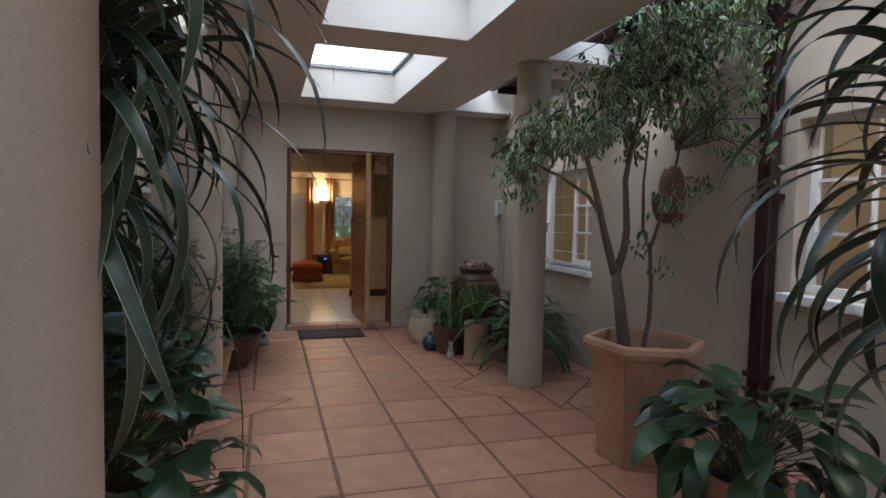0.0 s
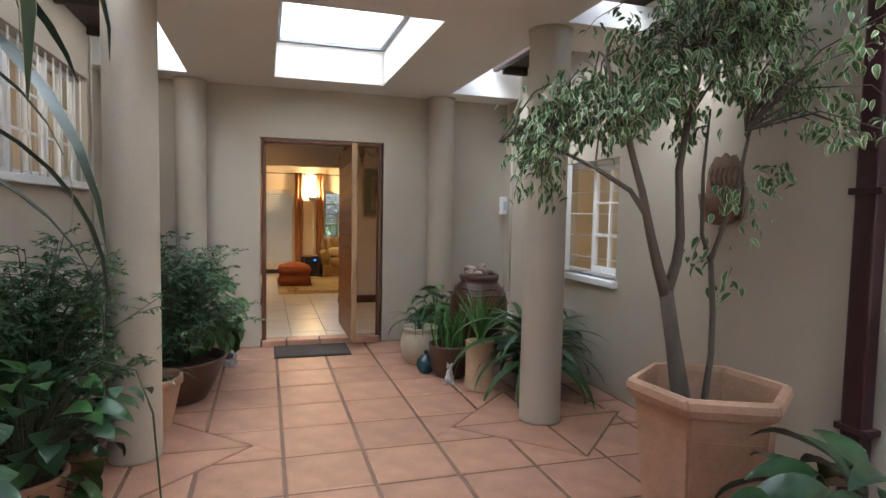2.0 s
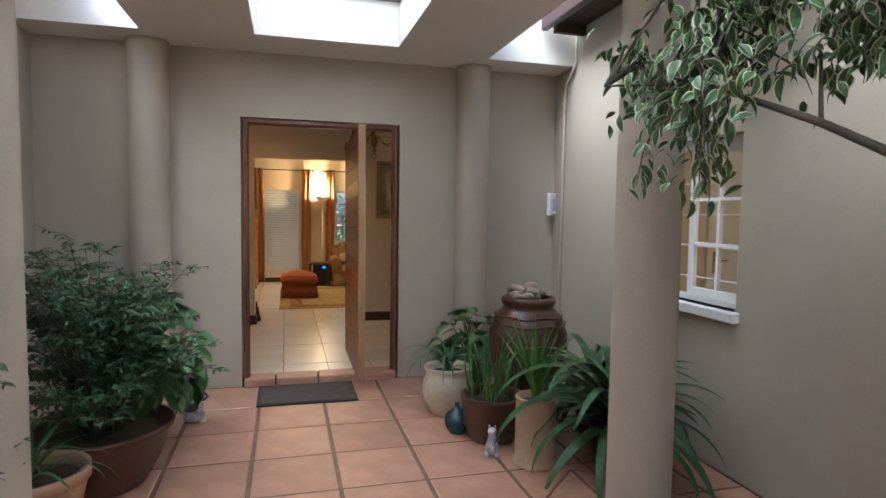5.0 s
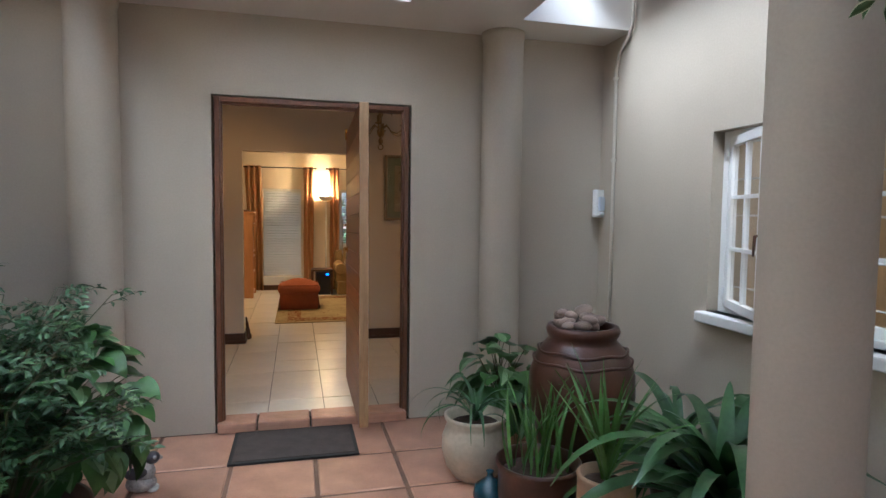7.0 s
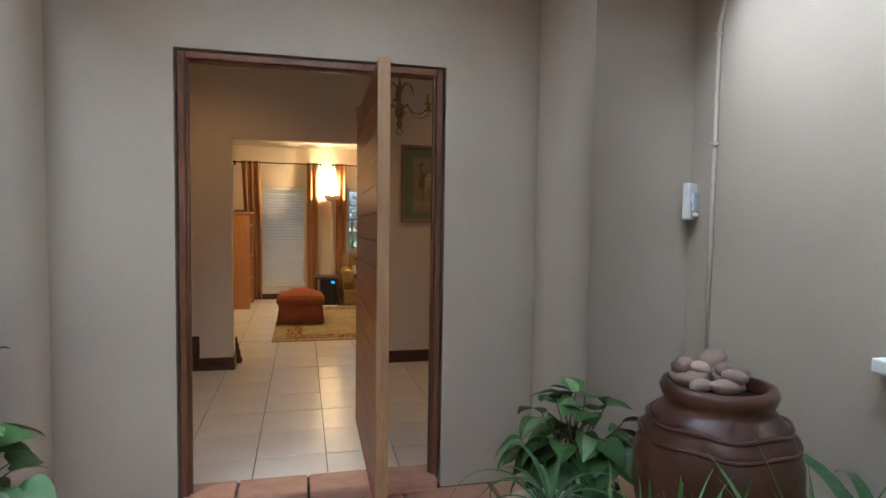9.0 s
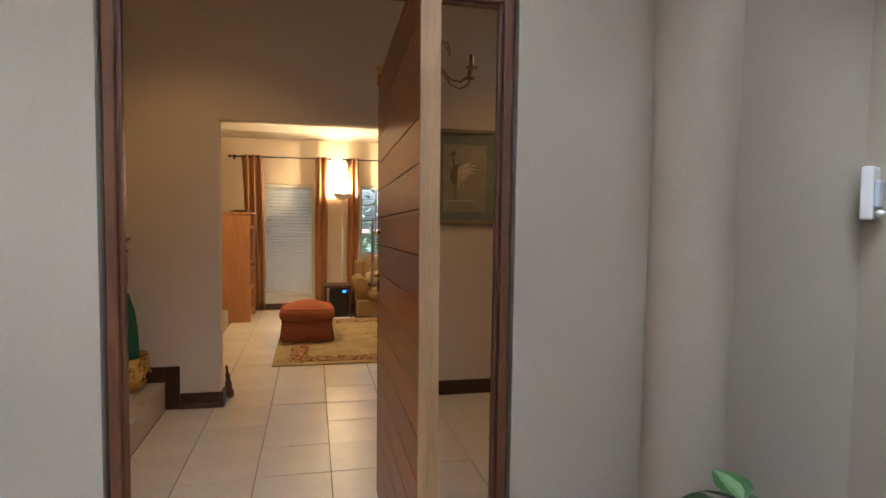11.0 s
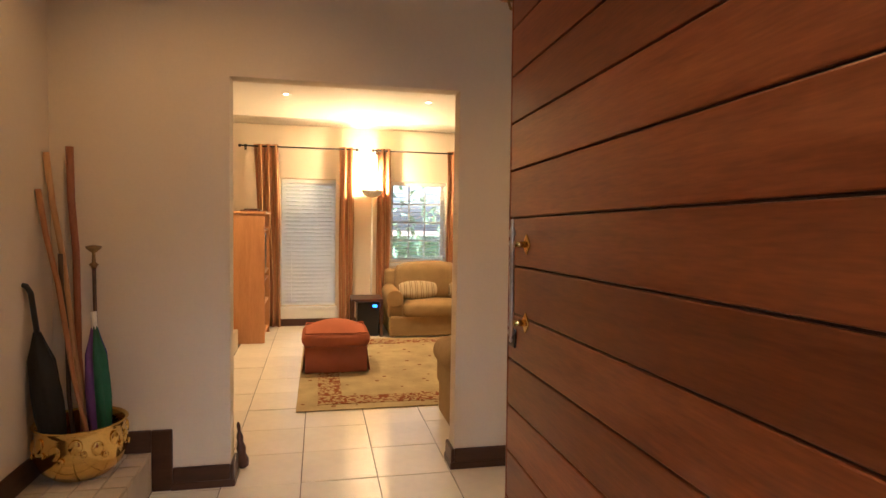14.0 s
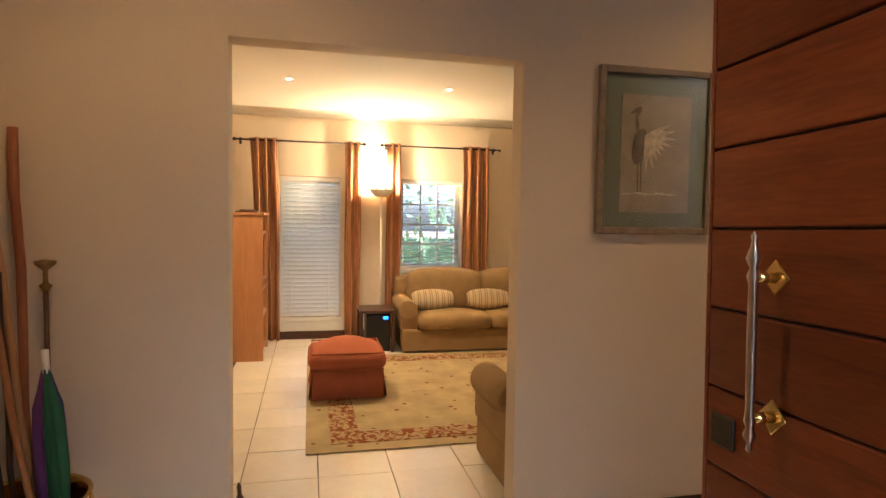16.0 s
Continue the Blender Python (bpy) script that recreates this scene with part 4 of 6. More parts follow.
curtain(-0.34, -0.07, -0.24, -0.04, 3)
curtain(0.60, 0.765, 0.61, 0.77, 2)
curtain(1.035, 1.195, 1.04, 1.19, 2)
curtain(1.87, 2.17, 1.89, 2.16, 3)

# standing uplighter in the corner between the curtains
fl = thing("floor_lamp", "slim standing uplighter with a white glass bowl, lit", "floor lamp")
LX, LY = 0.968, 13.12
SHADE = material("opal_white_glass", (0.85, 0.82, 0.75), 0.4, var=0.03)
bm = bmesh.new()
lathe(bm, [(0.004, 1.55), (0.045, 1.556), (0.085, 1.575), (0.112, 1.605), (0.124, 1.635), (0.119, 1.635), (0.106, 1.608), (0.08, 1.582), (0.045, 1.565), (0.004, 1.558)], 32, (LX, LY, 0), cap=False)
part("bowl", bm, SHADE, fl)
bm = bmesh.new()
tube(bm, [(LX, LY, ZI), (LX, LY, 1.555)], 0.011, 12)
part("pole", bm, WHITE, fl)
bm = bmesh.new()
lathe(bm, [(0.11, ZI), (0.11, ZI + 0.012), (0.02, ZI + 0.03), (0.011, ZI + 0.05)], 28, (LX, LY, 0))
part("base", bm, WHITE, fl)
GLOW = bpy.data.materials.new("lit_bulb")
GLOW.use_nodes = True
g = GLOW.node_tree.nodes["Principled BSDF"]
g.inputs["Emission Color"].default_value, g.inputs["Emission Strength"].default_value = (1, 0.75, 0.42, 1), 14.0
bm = bmesh.new()
lathe(bm, [(0.004, 1.58), (0.02, 1.59), (0.028, 1.63), (0.026, 1.67), (0.012, 1.695), (0.003, 1.70)], 16, (LX, LY, 0))
part("bulb", bm, GLOW, fl, "glowing warm bulb").visible_shadow = False
# The last two fittings are made up, to go with the hall's fill spots.
for x, y, z in ((0.08, 11.95, ZC), (1.39, 11.95, ZC), (-0.1, 8.3, 3.0), (2.2, 8.3, 3.0)):
    dl = thing("downlight", "small recessed ceiling downlight with a white ring, the hall pair being added", "downlight", (x, y, z), group="downlights")
    bm = bmesh.new()
    lathe(bm, [(0.019, -0.004), (0.038, -0.006), (0.042, -0.001), (0.019, -0.001)], 24, cap=False)
    part("ring", bm, WHITE, dl)
    bm = bmesh.new()
    lathe(bm, [(0.018, -0.003), (0.018, -0.001)], 20)
    part("bulb", bm, GLOW, dl).visible_shadow = False

# framed print on the partition
pf = thing("framed_picture", "framed grey print of a wading bird with a green mount", "picture", (0, YP, 0))
PX0, PX1, PZ0, PZ1 = 1.385, 1.915, 1.303, 1.985
FRAME = material("grey_gilt_frame", (0.27, 0.21, 0.14), 0.4, 0.3, var=0.25, scale=20, fine=90, bump=0.1)
for x0, x1, z0, z1 in ((PX0, PX0 + 0.028, PZ0, PZ1), (PX1 - 0.028, PX1, PZ0, PZ1), (PX0 + 0.028, PX1 - 0.028, PZ0, PZ0 + 0.028), (PX0 + 0.028, PX1 - 0.028, PZ1 - 0.028, PZ1)):
    bm = bmesh.new()
    box(bm, x0, x1, -0.028, -0.001, z0, z1, bevel=0.005)
    part("frame_rail", bm, FRAME, pf)
bm = bmesh.new()
box(bm, PX0 + 0.02, PX1 - 0.02, -0.012, -0.002, PZ0 + 0.02, PZ1 - 0.02)
part("mount", bm, material("sage_green_mount", (0.15, 0.18, 0.145), 0.8, var=0.05), pf, "sage green card mount")
bm = bmesh.new()
box(bm, PX0 + 0.105, PX1 - 0.105, -0.015, -0.0125, PZ0 + 0.09, PZ1 - 0.11)
part("print", bm, material("sepia_print_paper", (0.27, 0.24, 0.185), 0.7, var=0.3, scale=5, fine=30, bump=0.0), pf, "sepia grey print")


def flat(bm, pts, y0, y1):
    a = [bm.verts.new((x, y0, z)) for x, z in pts]
    b = [bm.verts.new((x, y1, z)) for x, z in pts]
    bm.faces.new(a), bm.faces.new(b[::-1])
    for k in range(len(pts)):
        j = (k + 1) % len(pts)
        bm.faces.new((a[k], a[j], b[j], b[k]))


ox, oz = PX0 + 0.235, PZ0 + 0.37
INK = material("dark_print_ink", (0.11, 0.09, 0.07), 0.8, var=0.4, scale=30, fine=90)
PALE = material("pale_print_ink", (0.50, 0.45, 0.36), 0.8, var=0.4, scale=40, fine=90)


def blade(bm, x0, z0, x1, z1, w, y0, y1):
    """A flat tapering stroke from one point to another."""
    d = Vector((x1 - x0, z1 - z0)).normalized()
    n = Vector((-d.y, d.x)) * w
    xm, zm = x0 + (x1 - x0) * 0.55, z0 + (z1 - z0) * 0.55
    flat(bm, [(x0 - n.x * 0.5, z0 - n.y * 0.5), (xm - n.x, zm - n.y), (x1, z1), (xm + n.x, zm + n.y), (x0 + n.x * 0.5, z0 + n.y * 0.5)], y0, y1)


bm = bmesh.new()
flat(bm, [(ox - 0.045 + 0.034 * math.cos(a) + 0.012 * math.sin(a), oz - 0.01 + 0.075 * math.sin(a)) for a in [math.pi * k / 8 for k in range(16)]], -0.0165, -0.0152)
for a, b in (((-0.055, 0.05), (-0.065, 0.115)), ((-0.065, 0.11), (-0.04, 0.155)), ((-0.045, 0.150), (-0.095, 0.120))):
    blade(bm, ox + a[0], oz + a[1], ox + b[0], oz + b[1], 0.009, -0.0165, -0.0152)
for x in (-0.052, -0.038):
    flat(bm, [(ox + x - 0.003, oz - 0.07), (ox + x + 0.003, oz - 0.07), (ox + x + 0.006, oz - 0.20), (ox + x, oz - 0.20)], -0.0165, -0.0152)
part("bird_shape", bm, INK, pf)
bm = bmesh.new()
for k in range(9):
    a = radians(24 - 14 * k)
    r = 0.13 + 0.02 * math.sin(k)
    blade(bm, ox - 0.02, oz + 0.035, ox - 0.02 + r * math.cos(a), oz + 0.035 + r * math.sin(a), 0.010, -0.0172 - 0.0001 * k, -0.0166)
part("wing_shape", bm, PALE, pf)
bm = bmesh.new()
for k in range(5):
    blade(bm, ox - 0.12 + 0.05 * k, oz - 0.205 + 0.006 * (k % 2), ox - 0.06 + 0.05 * k, oz - 0.203, 0.004, -0.0165, -0.0152)
part("ground_strokes", bm, PALE, pf)
bm = bmesh.new()
box(bm, PX0 + 0.026, PX1 - 0.026, -0.021, -0.019, PZ0 + 0.026, PZ1 - 0.026)
part("glazing", bm, GLASS, pf).visible_shadow = False

# chandelier in the hall
ch = thing("chandelier", "unlit brass chandelier with curved arms and candle cups", "chandelier", (1.20, 8.3, -0.02))
AGED = material("aged_brass", (0.30, 0.20, 0.09), 0.35, 1.0, var=0.3, scale=20, fine=80)
bm = bmesh.new()
lathe(bm, [(0.003, 1.995), (0.016, 2.005), (0.022, 2.03), (0.010, 2.05), (0.028, 2.08), (0.035, 2.11), (0.014, 2.15), (0.010, 2.22), (0.026, 2.27), (0.010, 2.31), (0.006, 2.36)], 18)
part("stem", bm, AGED, ch)
bm = bmesh.new()
N = 16
tube(bm, [(0.022 * math.cos(a), 0, 1.975 + 0.022 * math.sin(a)) for a in [2 * math.pi * k / N for k in range(N + 1)]], 0.004, 6)
part("ring", bm, AGED, ch)
bm = bmesh.new()
tube(bm, [(0, 0, 2.36), (0, 0, 3.0)], 0.004, 6)
part("chain", bm, AGED, ch)
for k in range(6):
    a = 2 * math.pi * k / 6 + 0.3
    c, s = math.cos(a), math.sin(a)
    bm = bmesh.new()
    tube(bm, [(c * r, s * r, z) for r, z in ((0.015, 2.13), (0.06, 2.16), (0.11, 2.10), (0.17, 2.08), (0.225, 2.11), (0.235, 2.14))], 0.0055, 8)
    arm = part("arm", bm, AGED, ch)
    bm = bmesh.new()
    lathe(bm, [(0.006, 2.135), (0.03, 2.142), (0.032, 2.15), (0.012, 2.152), (0.0125, 2.21), (0.004, 2.212)], 14, (c * 0.235, s * 0.235, 0))
    part("candle_cup", bm, AGED, arm)
    bm = bmesh.new()
    tube(bm, [(c * r, s * r, z) for r, z in ((0.012, 2.27), (0.05, 2.31), (0.09, 2.29), (0.11, 2.25))], 0.004, 6)
    part("scroll", bm, AGED, arm)

# brass stand with sticks and umbrellas on the platform
us = thing("umbrella_stand", "embossed polished brass pot holding sticks and umbrellas", "umbrella stand", (-0.605, 9.125, PZ))
bm = bmesh.new()
lathe(bm, [(0.095, 0.0), (0.115, 0.01), (0.155, 0.05), (0.172, 0.10), (0.175, 0.15), (0.166, 0.20), (0.172, 0.222), (0.178, 0.228), (0.172, 0.232), (0.160, 0.222), (0.165, 0.15), (0.145, 0.06), (0.09, 0.02)], 40)
part("pot", bm, BRASS, us)
for k in range(14):
    a = 2 * math.pi * k / 14
    bm = bmesh.new()
    q = pose(0.170 * math.cos(a), 0.170 * math.sin(a), 0.15 + 0.02 * (k % 2), 0, 0, math.degrees(a))
    bmesh.ops.create_uvsphere(bm, u_segments=10, v_segments=7, radius=0.026, matrix=q @ Matrix.Diagonal((0.4, 1, 1.2, 1)))
    bmesh.ops.create_uvsphere(bm, u_segments=8, v_segments=6, radius=0.013, matrix=q @ Matrix.Translation((0.006, 0.028, -0.03)) @ Matrix.Diagonal((0.5, 1, 1, 1)))
    for f in bm.faces:
        f.smooth = True
    part("embossing", bm, BRASS, us)
STICK = [("walking_stick", "pale wooden walking stick leaning in the brass stand", (0.03, 0.02, 0.04), (-0.165, 0.13, 1.36), 0.013, ((0.40, 0.22, 0.09), (0.55, 0.33, 0.15))),
         ("walking_stick", "reddish wooden walking stick leaning in the brass stand", (0.0, 0.03, 0.04), (-0.085, 0.16, 1.39), 0.016, ((0.20, 0.07, 0.03), (0.32, 0.12, 0.05))),
         ("walking_stick", "orange-brown wooden stick leaning in the brass stand", (0.05, -0.03, 0.03), (-0.165, 0.05, 1.20), 0.012, ((0.33, 0.14, 0.05), (0.45, 0.22, 0.09))),
         ("walking_stick", "short dark wooden stick leaning in the brass stand", (-0.02, -0.02, 0.03), (-0.09, 0.06, 0.93), 0.010, ((0.04, 0.02, 0.012), (0.08, 0.04, 0.02)))]
for nm, lab, a, b, r, (c1, c2) in STICK:
    bm = bmesh.new()
    A, Bv = Vector(a), Vector(b)
    pts = [A + (Bv - A) * k / 6 + Vector((0.004 * math.sin(k * 2.1), 0.004 * math.cos(k * 1.7), 0)) for k in range(7)]
    tube(bm, pts, [r * (0.8 + 0.03 * k) for k in range(7)], 12)
    solid(nm, bm, wood("stick_wood", c1, c2, 0.45, "z"), lab, "stick", at=pose(-0.605, 9.125, PZ), group="sticks in the stand")
for lab, cloth, a, b, w in (("folded black umbrella with a hooked handle", (0.008, 0.008, 0.01), (-0.07, -0.05, 0.03), (-0.135, -0.06, 0.62), 0.040), ("furled blue, red and green umbrella", None, (0.08, 0.0, 0.03), (0.035, 0.06, 0.62), 0.034)):
    um = thing("umbrella", lab + " in the brass stand", "umbrella", (-0.605, 9.125, PZ))
    A, Bv = Vector(a), Vector(b)
    cols = [cloth] if cloth else [(0.02, 0.03, 0.20), (0.30, 0.02, 0.04), (0.10, 0.03, 0.17), (0.01, 0.10, 0.05)]
    for j, c in enumerate(cols):
        bm = bmesh.new()
        N, M = 20, 10
        rings = []
        for k in range(M + 1):
            u = k / M
            p = A + (Bv - A) * u
            rad = w * (0.25 + 1.1 * math.sin(math.pi * min(1, u * 0.75 + 0.1))) * (1 - 0.6 * max(0, u - 0.8) / 0.2)
            a0, a1 = 2 * math.pi * j / len(cols), 2 * math.pi * (j + 1) / len(cols)
            rings.append([bm.verts.new((p.x + rad * (1 + 0.16 * math.sin(6 * t_ + 4 * u)) * math.cos(t_), p.y + rad * (1 + 0.16 * math.sin(6 * t_ + 4 * u)) * math.sin(t_), p.z)) for t_ in [a0 + (a1 - a0) * i / N for i in range(N + 1)]] + [bm.verts.new(p)])
        for r0, r1 in zip(rings, rings[1:]):
            for i in range(len(r0)):
                i2 = (i + 1) % len(r0)
                bm.faces.new((r0[i], r0[i2], r1[i2], r1[i])).smooth = True
        bm.faces.new(rings[0]), bm.faces.new(rings[-1])
        part("cloth_panel", bm, material("umbrella_cloth", c, 0.7, var=0.2, scale=8, fine=120), um)
    bm = bmesh.new()
    d = (Bv - A).normalized()
    if cloth:
        top = Bv + d * 0.16
        tube(bm, [Bv - d * 0.02, Bv + d * 0.10, top, top + Vector((-0.012, -0.01, 0.03)), top + Vector((-0.045, -0.02, 0.04)), top + Vector((-0.07, -0.03, 0.015)), top + Vector((-0.072, -0.03, -0.02))], 0.011, 10)
        part("handle", bm, BLACK, um)
    else:
        tube(bm, [Bv - d * 0.02, Bv + d * 0.06], 0.012, 10)
        part("handle", bm, WHITE, um)
cane = thing("walking_cane", "slim cane with a brass T handle in the brass stand", "cane", (-0.605, 9.125, PZ))
bm = bmesh.new()
tube(bm, [(0.05, 0.05, 0.03), (0.02, 0.11, 0.88)], 0.008, 10)
part("shaft", bm, DARKWOOD, cane)
bm = bmesh.new()
lathe(bm, [(0.008, 0.6), (0.012, 0.61), (0.02, 0.62), (0.008, 0.63), (0.007, 0.67), (0.03, 0.69), (0.032, 0.70), (0.004, 0.705)], 16, (0.02, 0.11, 0.26))
part("knob", bm, AGED, cane)

# turned wooden ornament leaning at the opening's edge
bm = bmesh.new()
lathe(bm, [(0.02, 0.0), (0.035, 0.01), (0.04, 0.05), (0.025, 0.09), (0.03, 0.13), (0.018, 0.17), (0.022, 0.20), (0.010, 0.24), (0.012, 0.28), (0.003, 0.30)], 16)
solid("carved_ornament", bm, DARKWOOD, "dark carved wooden ornament standing beside the opening", "ornament", at=pose(OX0 + 0.035, 9.50, ZI, 0, -6, 0) @ Matrix.Scale(0.8, 4))

# garden outside the living room windows
LEAFG = material("garden_foliage", (0.20, 0.30, 0.17), 0.6, var=0.5, scale=3, fine=20, bump=0.0)
rng = random.Random(5)
bm = bmesh.new()
for k in range(1500):
    c = Vector((rng.uniform(-1.5, 4.5), rng.uniform(14.6, 16.2), 0.05 + 2.9 * rng.random() ** 0.8))
    s = rng.uniform(0.05, 0.13)
    e = Euler((rng.uniform(0, 6.3), rng.uniform(0, 6.3), rng.uniform(0, 6.3))).to_matrix()
    vv = [bm.verts.new(c + e @ Vector(p)) for p in ((-s, 0, 0), (0, -s * 0.45, 0.2 * s), (s, 0, 0), (0, s * 0.45, 0.2 * s))]
    bm.faces.new((vv[0], vv[1], vv[2])), bm.faces.new((vv[0], vv[2], vv[3]))
me = bpy.data.meshes.new("hedge")
bm.to_mesh(me)
bm.free()
me.materials.append(LEAFG)
tagged(new("hedge", me), "dense green garden hedge outside the living room windows", "hedge", kind="stuff")
boxes("backdrop", material("distant_green", (0.05, 0.09, 0.04), 0.9, var=0.5, scale=1.5, fine=8), "dark green garden planting beyond the hedge", "backdrop", [(-6, 9, 16.4, 16.6, -0.05, 1.0)])

# ---- plants ----
def leafmat(name, color, rough=0.4, var=0.3, dark=None):
    return material(name, color, rough, var=var, scale=14, fine=70, bump=0.08, per_object=0.22, color2=dark, spec=0.45)


DRAC = leafmat("dark_dracaena_green", (0.034, 0.060, 0.032))
DRACRIM = leafmat("pale_leaf_margin", (0.32, 0.36, 0.24), var=0.15)
HOSTA = leafmat("deep_glossy_green", (0.036, 0.08, 0.03), 0.32)
SYNG = leafmat("fresh_green_leaf", (0.053, 0.124, 0.028), 0.4)
SYNGV = leafmat("pale_vein_green", (0.17, 0.27, 0.12), 0.45)
STRAP = leafmat("strap_leaf_green", (0.055, 0.125, 0.04), 0.35)
IRIS = leafmat("bright_blade_green", (0.09, 0.20, 0.045), 0.4)
FICUS = leafmat("ficus_green", (0.075, 0.145, 0.05), 0.35)
FICUSRIM = leafmat("ficus_cream_margin", (0.48, 0.51, 0.32), 0.45, var=0.15)
NAND = leafmat("nandina_green", (0.042, 0.10, 0.03), 0.45)
BARK = material("grey_brown_bark", (0.10, 0.078, 0.056), 0.85, var=0.3, scale=9, fine=50, bump=0.5, stretch=(1, 1, 0.35))
STEM = material("green_brown_stem", (0.07, 0.075, 0.03), 0.6, var=0.3, scale=12, fine=50)
SOIL = material("dark_potting_soil", (0.06, 0.034, 0.022), 0.95, var=0.5, scale=20, fine=90, bump=0.8)
WIDTHS = {
    "strap": lambda u: min(1, 0.45 + 3.5 * u) * (1 - u ** 3.2) ** 0.8,
    "oval": lambda u: math.sin(math.pi * min(1, u ** 0.85)) ** 0.8 * (1 - 0.2 * u),
    "heart": lambda u: (math.sin(math.pi * min(1, (u * 0.97 + 0.03) ** 0.55))) ** 0.9,
    "blade": lambda u: min(1, 0.6 + 2 * u) * (1 - u ** 2.2),
}


def leaf_mesh(name, L, W, arch, mats, shape="strap", margin=0.0, seg=8, fold=0.25, twist=0.0, wave=0.0):
    """A leaf from the origin along +x that arches down by the given degrees; the outer strip may have its own material."""
    bm = bmesh.new()
    f = WIDTHS[shape]
    x = z = 0.0
    rows = []
    off = [-1, -(1 - margin), 0, 1 - margin, 1] if margin else [-1, 0, 1]
    for k in range(seg + 1):
        u = k / seg
        a = radians(-arch) * u ** 1.3
        w = max(W * f(min(u, 0.995)), 0.0008)
        tw = radians(twist) * u
        row = []
        for o in off:
            dy, dz = o * w, abs(o) * w * fold + wave * w * math.sin(u * 9 + o)
            row.append(bm.verts.new((x - math.sin(a) * dz * 0.5, dy * math.cos(tw) - dz * math.sin(tw), z + dz * math.cos(tw) + dy * math.sin(tw))))
        rows.append(row)
        x += math.cos(a) * L / seg
        z += math.sin(a) * L / seg
    for a, b in zip(rows, rows[1:]):
        for k in range(len(off) - 1):
            q = bm.faces.new((a[k], a[k + 1], b[k + 1], b[k]))
            q.smooth = True
            if margin and k in (0, len(off) - 2):
                q.material_index = 1
    return done(bm, name, mats)


def set_leaf(parent, mesh, at, az, pitch, roll=0.0, scale=1.0, name="leaf"):
    ob = new(name, mesh)
    ob.parent = parent
    ob.matrix_local = pose(*at, 0, 0, az) @ pose(0, 0, 0, 0, -pitch, 0) @ pose(0, 0, 0, roll, 0, 0) @ Matrix.Scale(scale, 4)
    return ob


def pot(parent, profile, mat, soil_z, soil_r, seg=36, wob=0.0, label=""):
    bm = bmesh.new()
    lathe(bm, profile, seg, wob=wob)
    part("pot", bm, mat, parent, label)
    bm = bmesh.new()
    lathe(bm, [(soil_r, soil_z - 0.02), (soil_r * 0.98, soil_z), (soil_r * 0.6, soil_z + 0.012), (0.004, soil_z + 0.015)], 24, wob=0.06)
    part("soil", bm, SOIL, parent)


def round_pot(r, h, rim=0.03, foot=0.7):
    return [(r * foot, 0), (r * foot * 1.02, 0.006), (r * 0.93, h - rim - 0.01), (r * 0.94, h - rim), (r, h - rim + 0.004), (r, h - 0.004), (r * 0.985, h), (r * 0.89, h), (r * 0.87, h - 0.03), (r * 0.82, h * 0.6)]


def whorl(parent, meshes, centre, n, rng, pitch=(70, -20), spread=0.05, roll=15, az0=0.0, span=360.0, scale=(0.8, 1.15)):
    for k in range(n):
        u = k / max(1, n - 1)
        az = az0 + (k * 137.5) % span if span >= 360 else az0 + rng.uniform(0, span)
        p = pitch[0] + (pitch[1] - pitch[0]) * u + rng.uniform(-8, 8)
        at = (centre[0] + rng.uniform(-0.01, 0.01), centre[1] + rng.uniform(-0.01, 0.01), centre[2] - spread * u)
        set_leaf(parent, rng.choice(meshes), at, az, p, rng.uniform(-roll, roll), rng.uniform(*scale))


# tall dracaenas by the entrance
DM = [leaf_mesh("dracaena_leaf", L, 0.019, a, [DRAC, DRACRIM], "strap", 0.08, 14, 0.22, tw) for L, a, tw in ((0.66, 128, 20), (0.58, 145, -25), (0.70, 120, 10), (0.50, 160, 35))]
rng = random.Random(11)


def dracaena(at, canes, label, n):
    pl = thing("dracaena", label, "potted plant", at)
    pot(pl, round_pot(0.19, 0.36), POT, 0.32, 0.165)
    for x, y, top in canes:
        bm = bmesh.new()
        pts = [(x * 0.3, y * 0.3, 0.3), (x * 0.5, y * 0.5, 0.3 + (top - 0.3) * 0.4), (x * 0.85 + 0.02, y * 0.8, 0.3 + (top - 0.3) * 0.75), (x, y, top)]
        tube(bm, pts, [0.026, 0.022, 0.019, 0.016], 10)
        part("cane", bm, BARK, pl)
        whorl(pl, DM, (x, y, top), n, rng, (78, -25), 0.42, 25)
    return pl


dracaena((-0.65, 1.73, 0), ((0.02, -0.02, 1.74), (-0.10, 0.08, 2.32), (0.05, -0.03, 2.06)), "tall dracaena with long drooping dark green, pale-edged leaves", 96)
dracaena((1.22, 0.98, 0), ((-0.10, 0.02, 1.72), (0.10, 0.05, 2.15), (-0.02, -0.10, 1.45)), "tall dracaena with arching dark green, pale-edged leaves", 50)


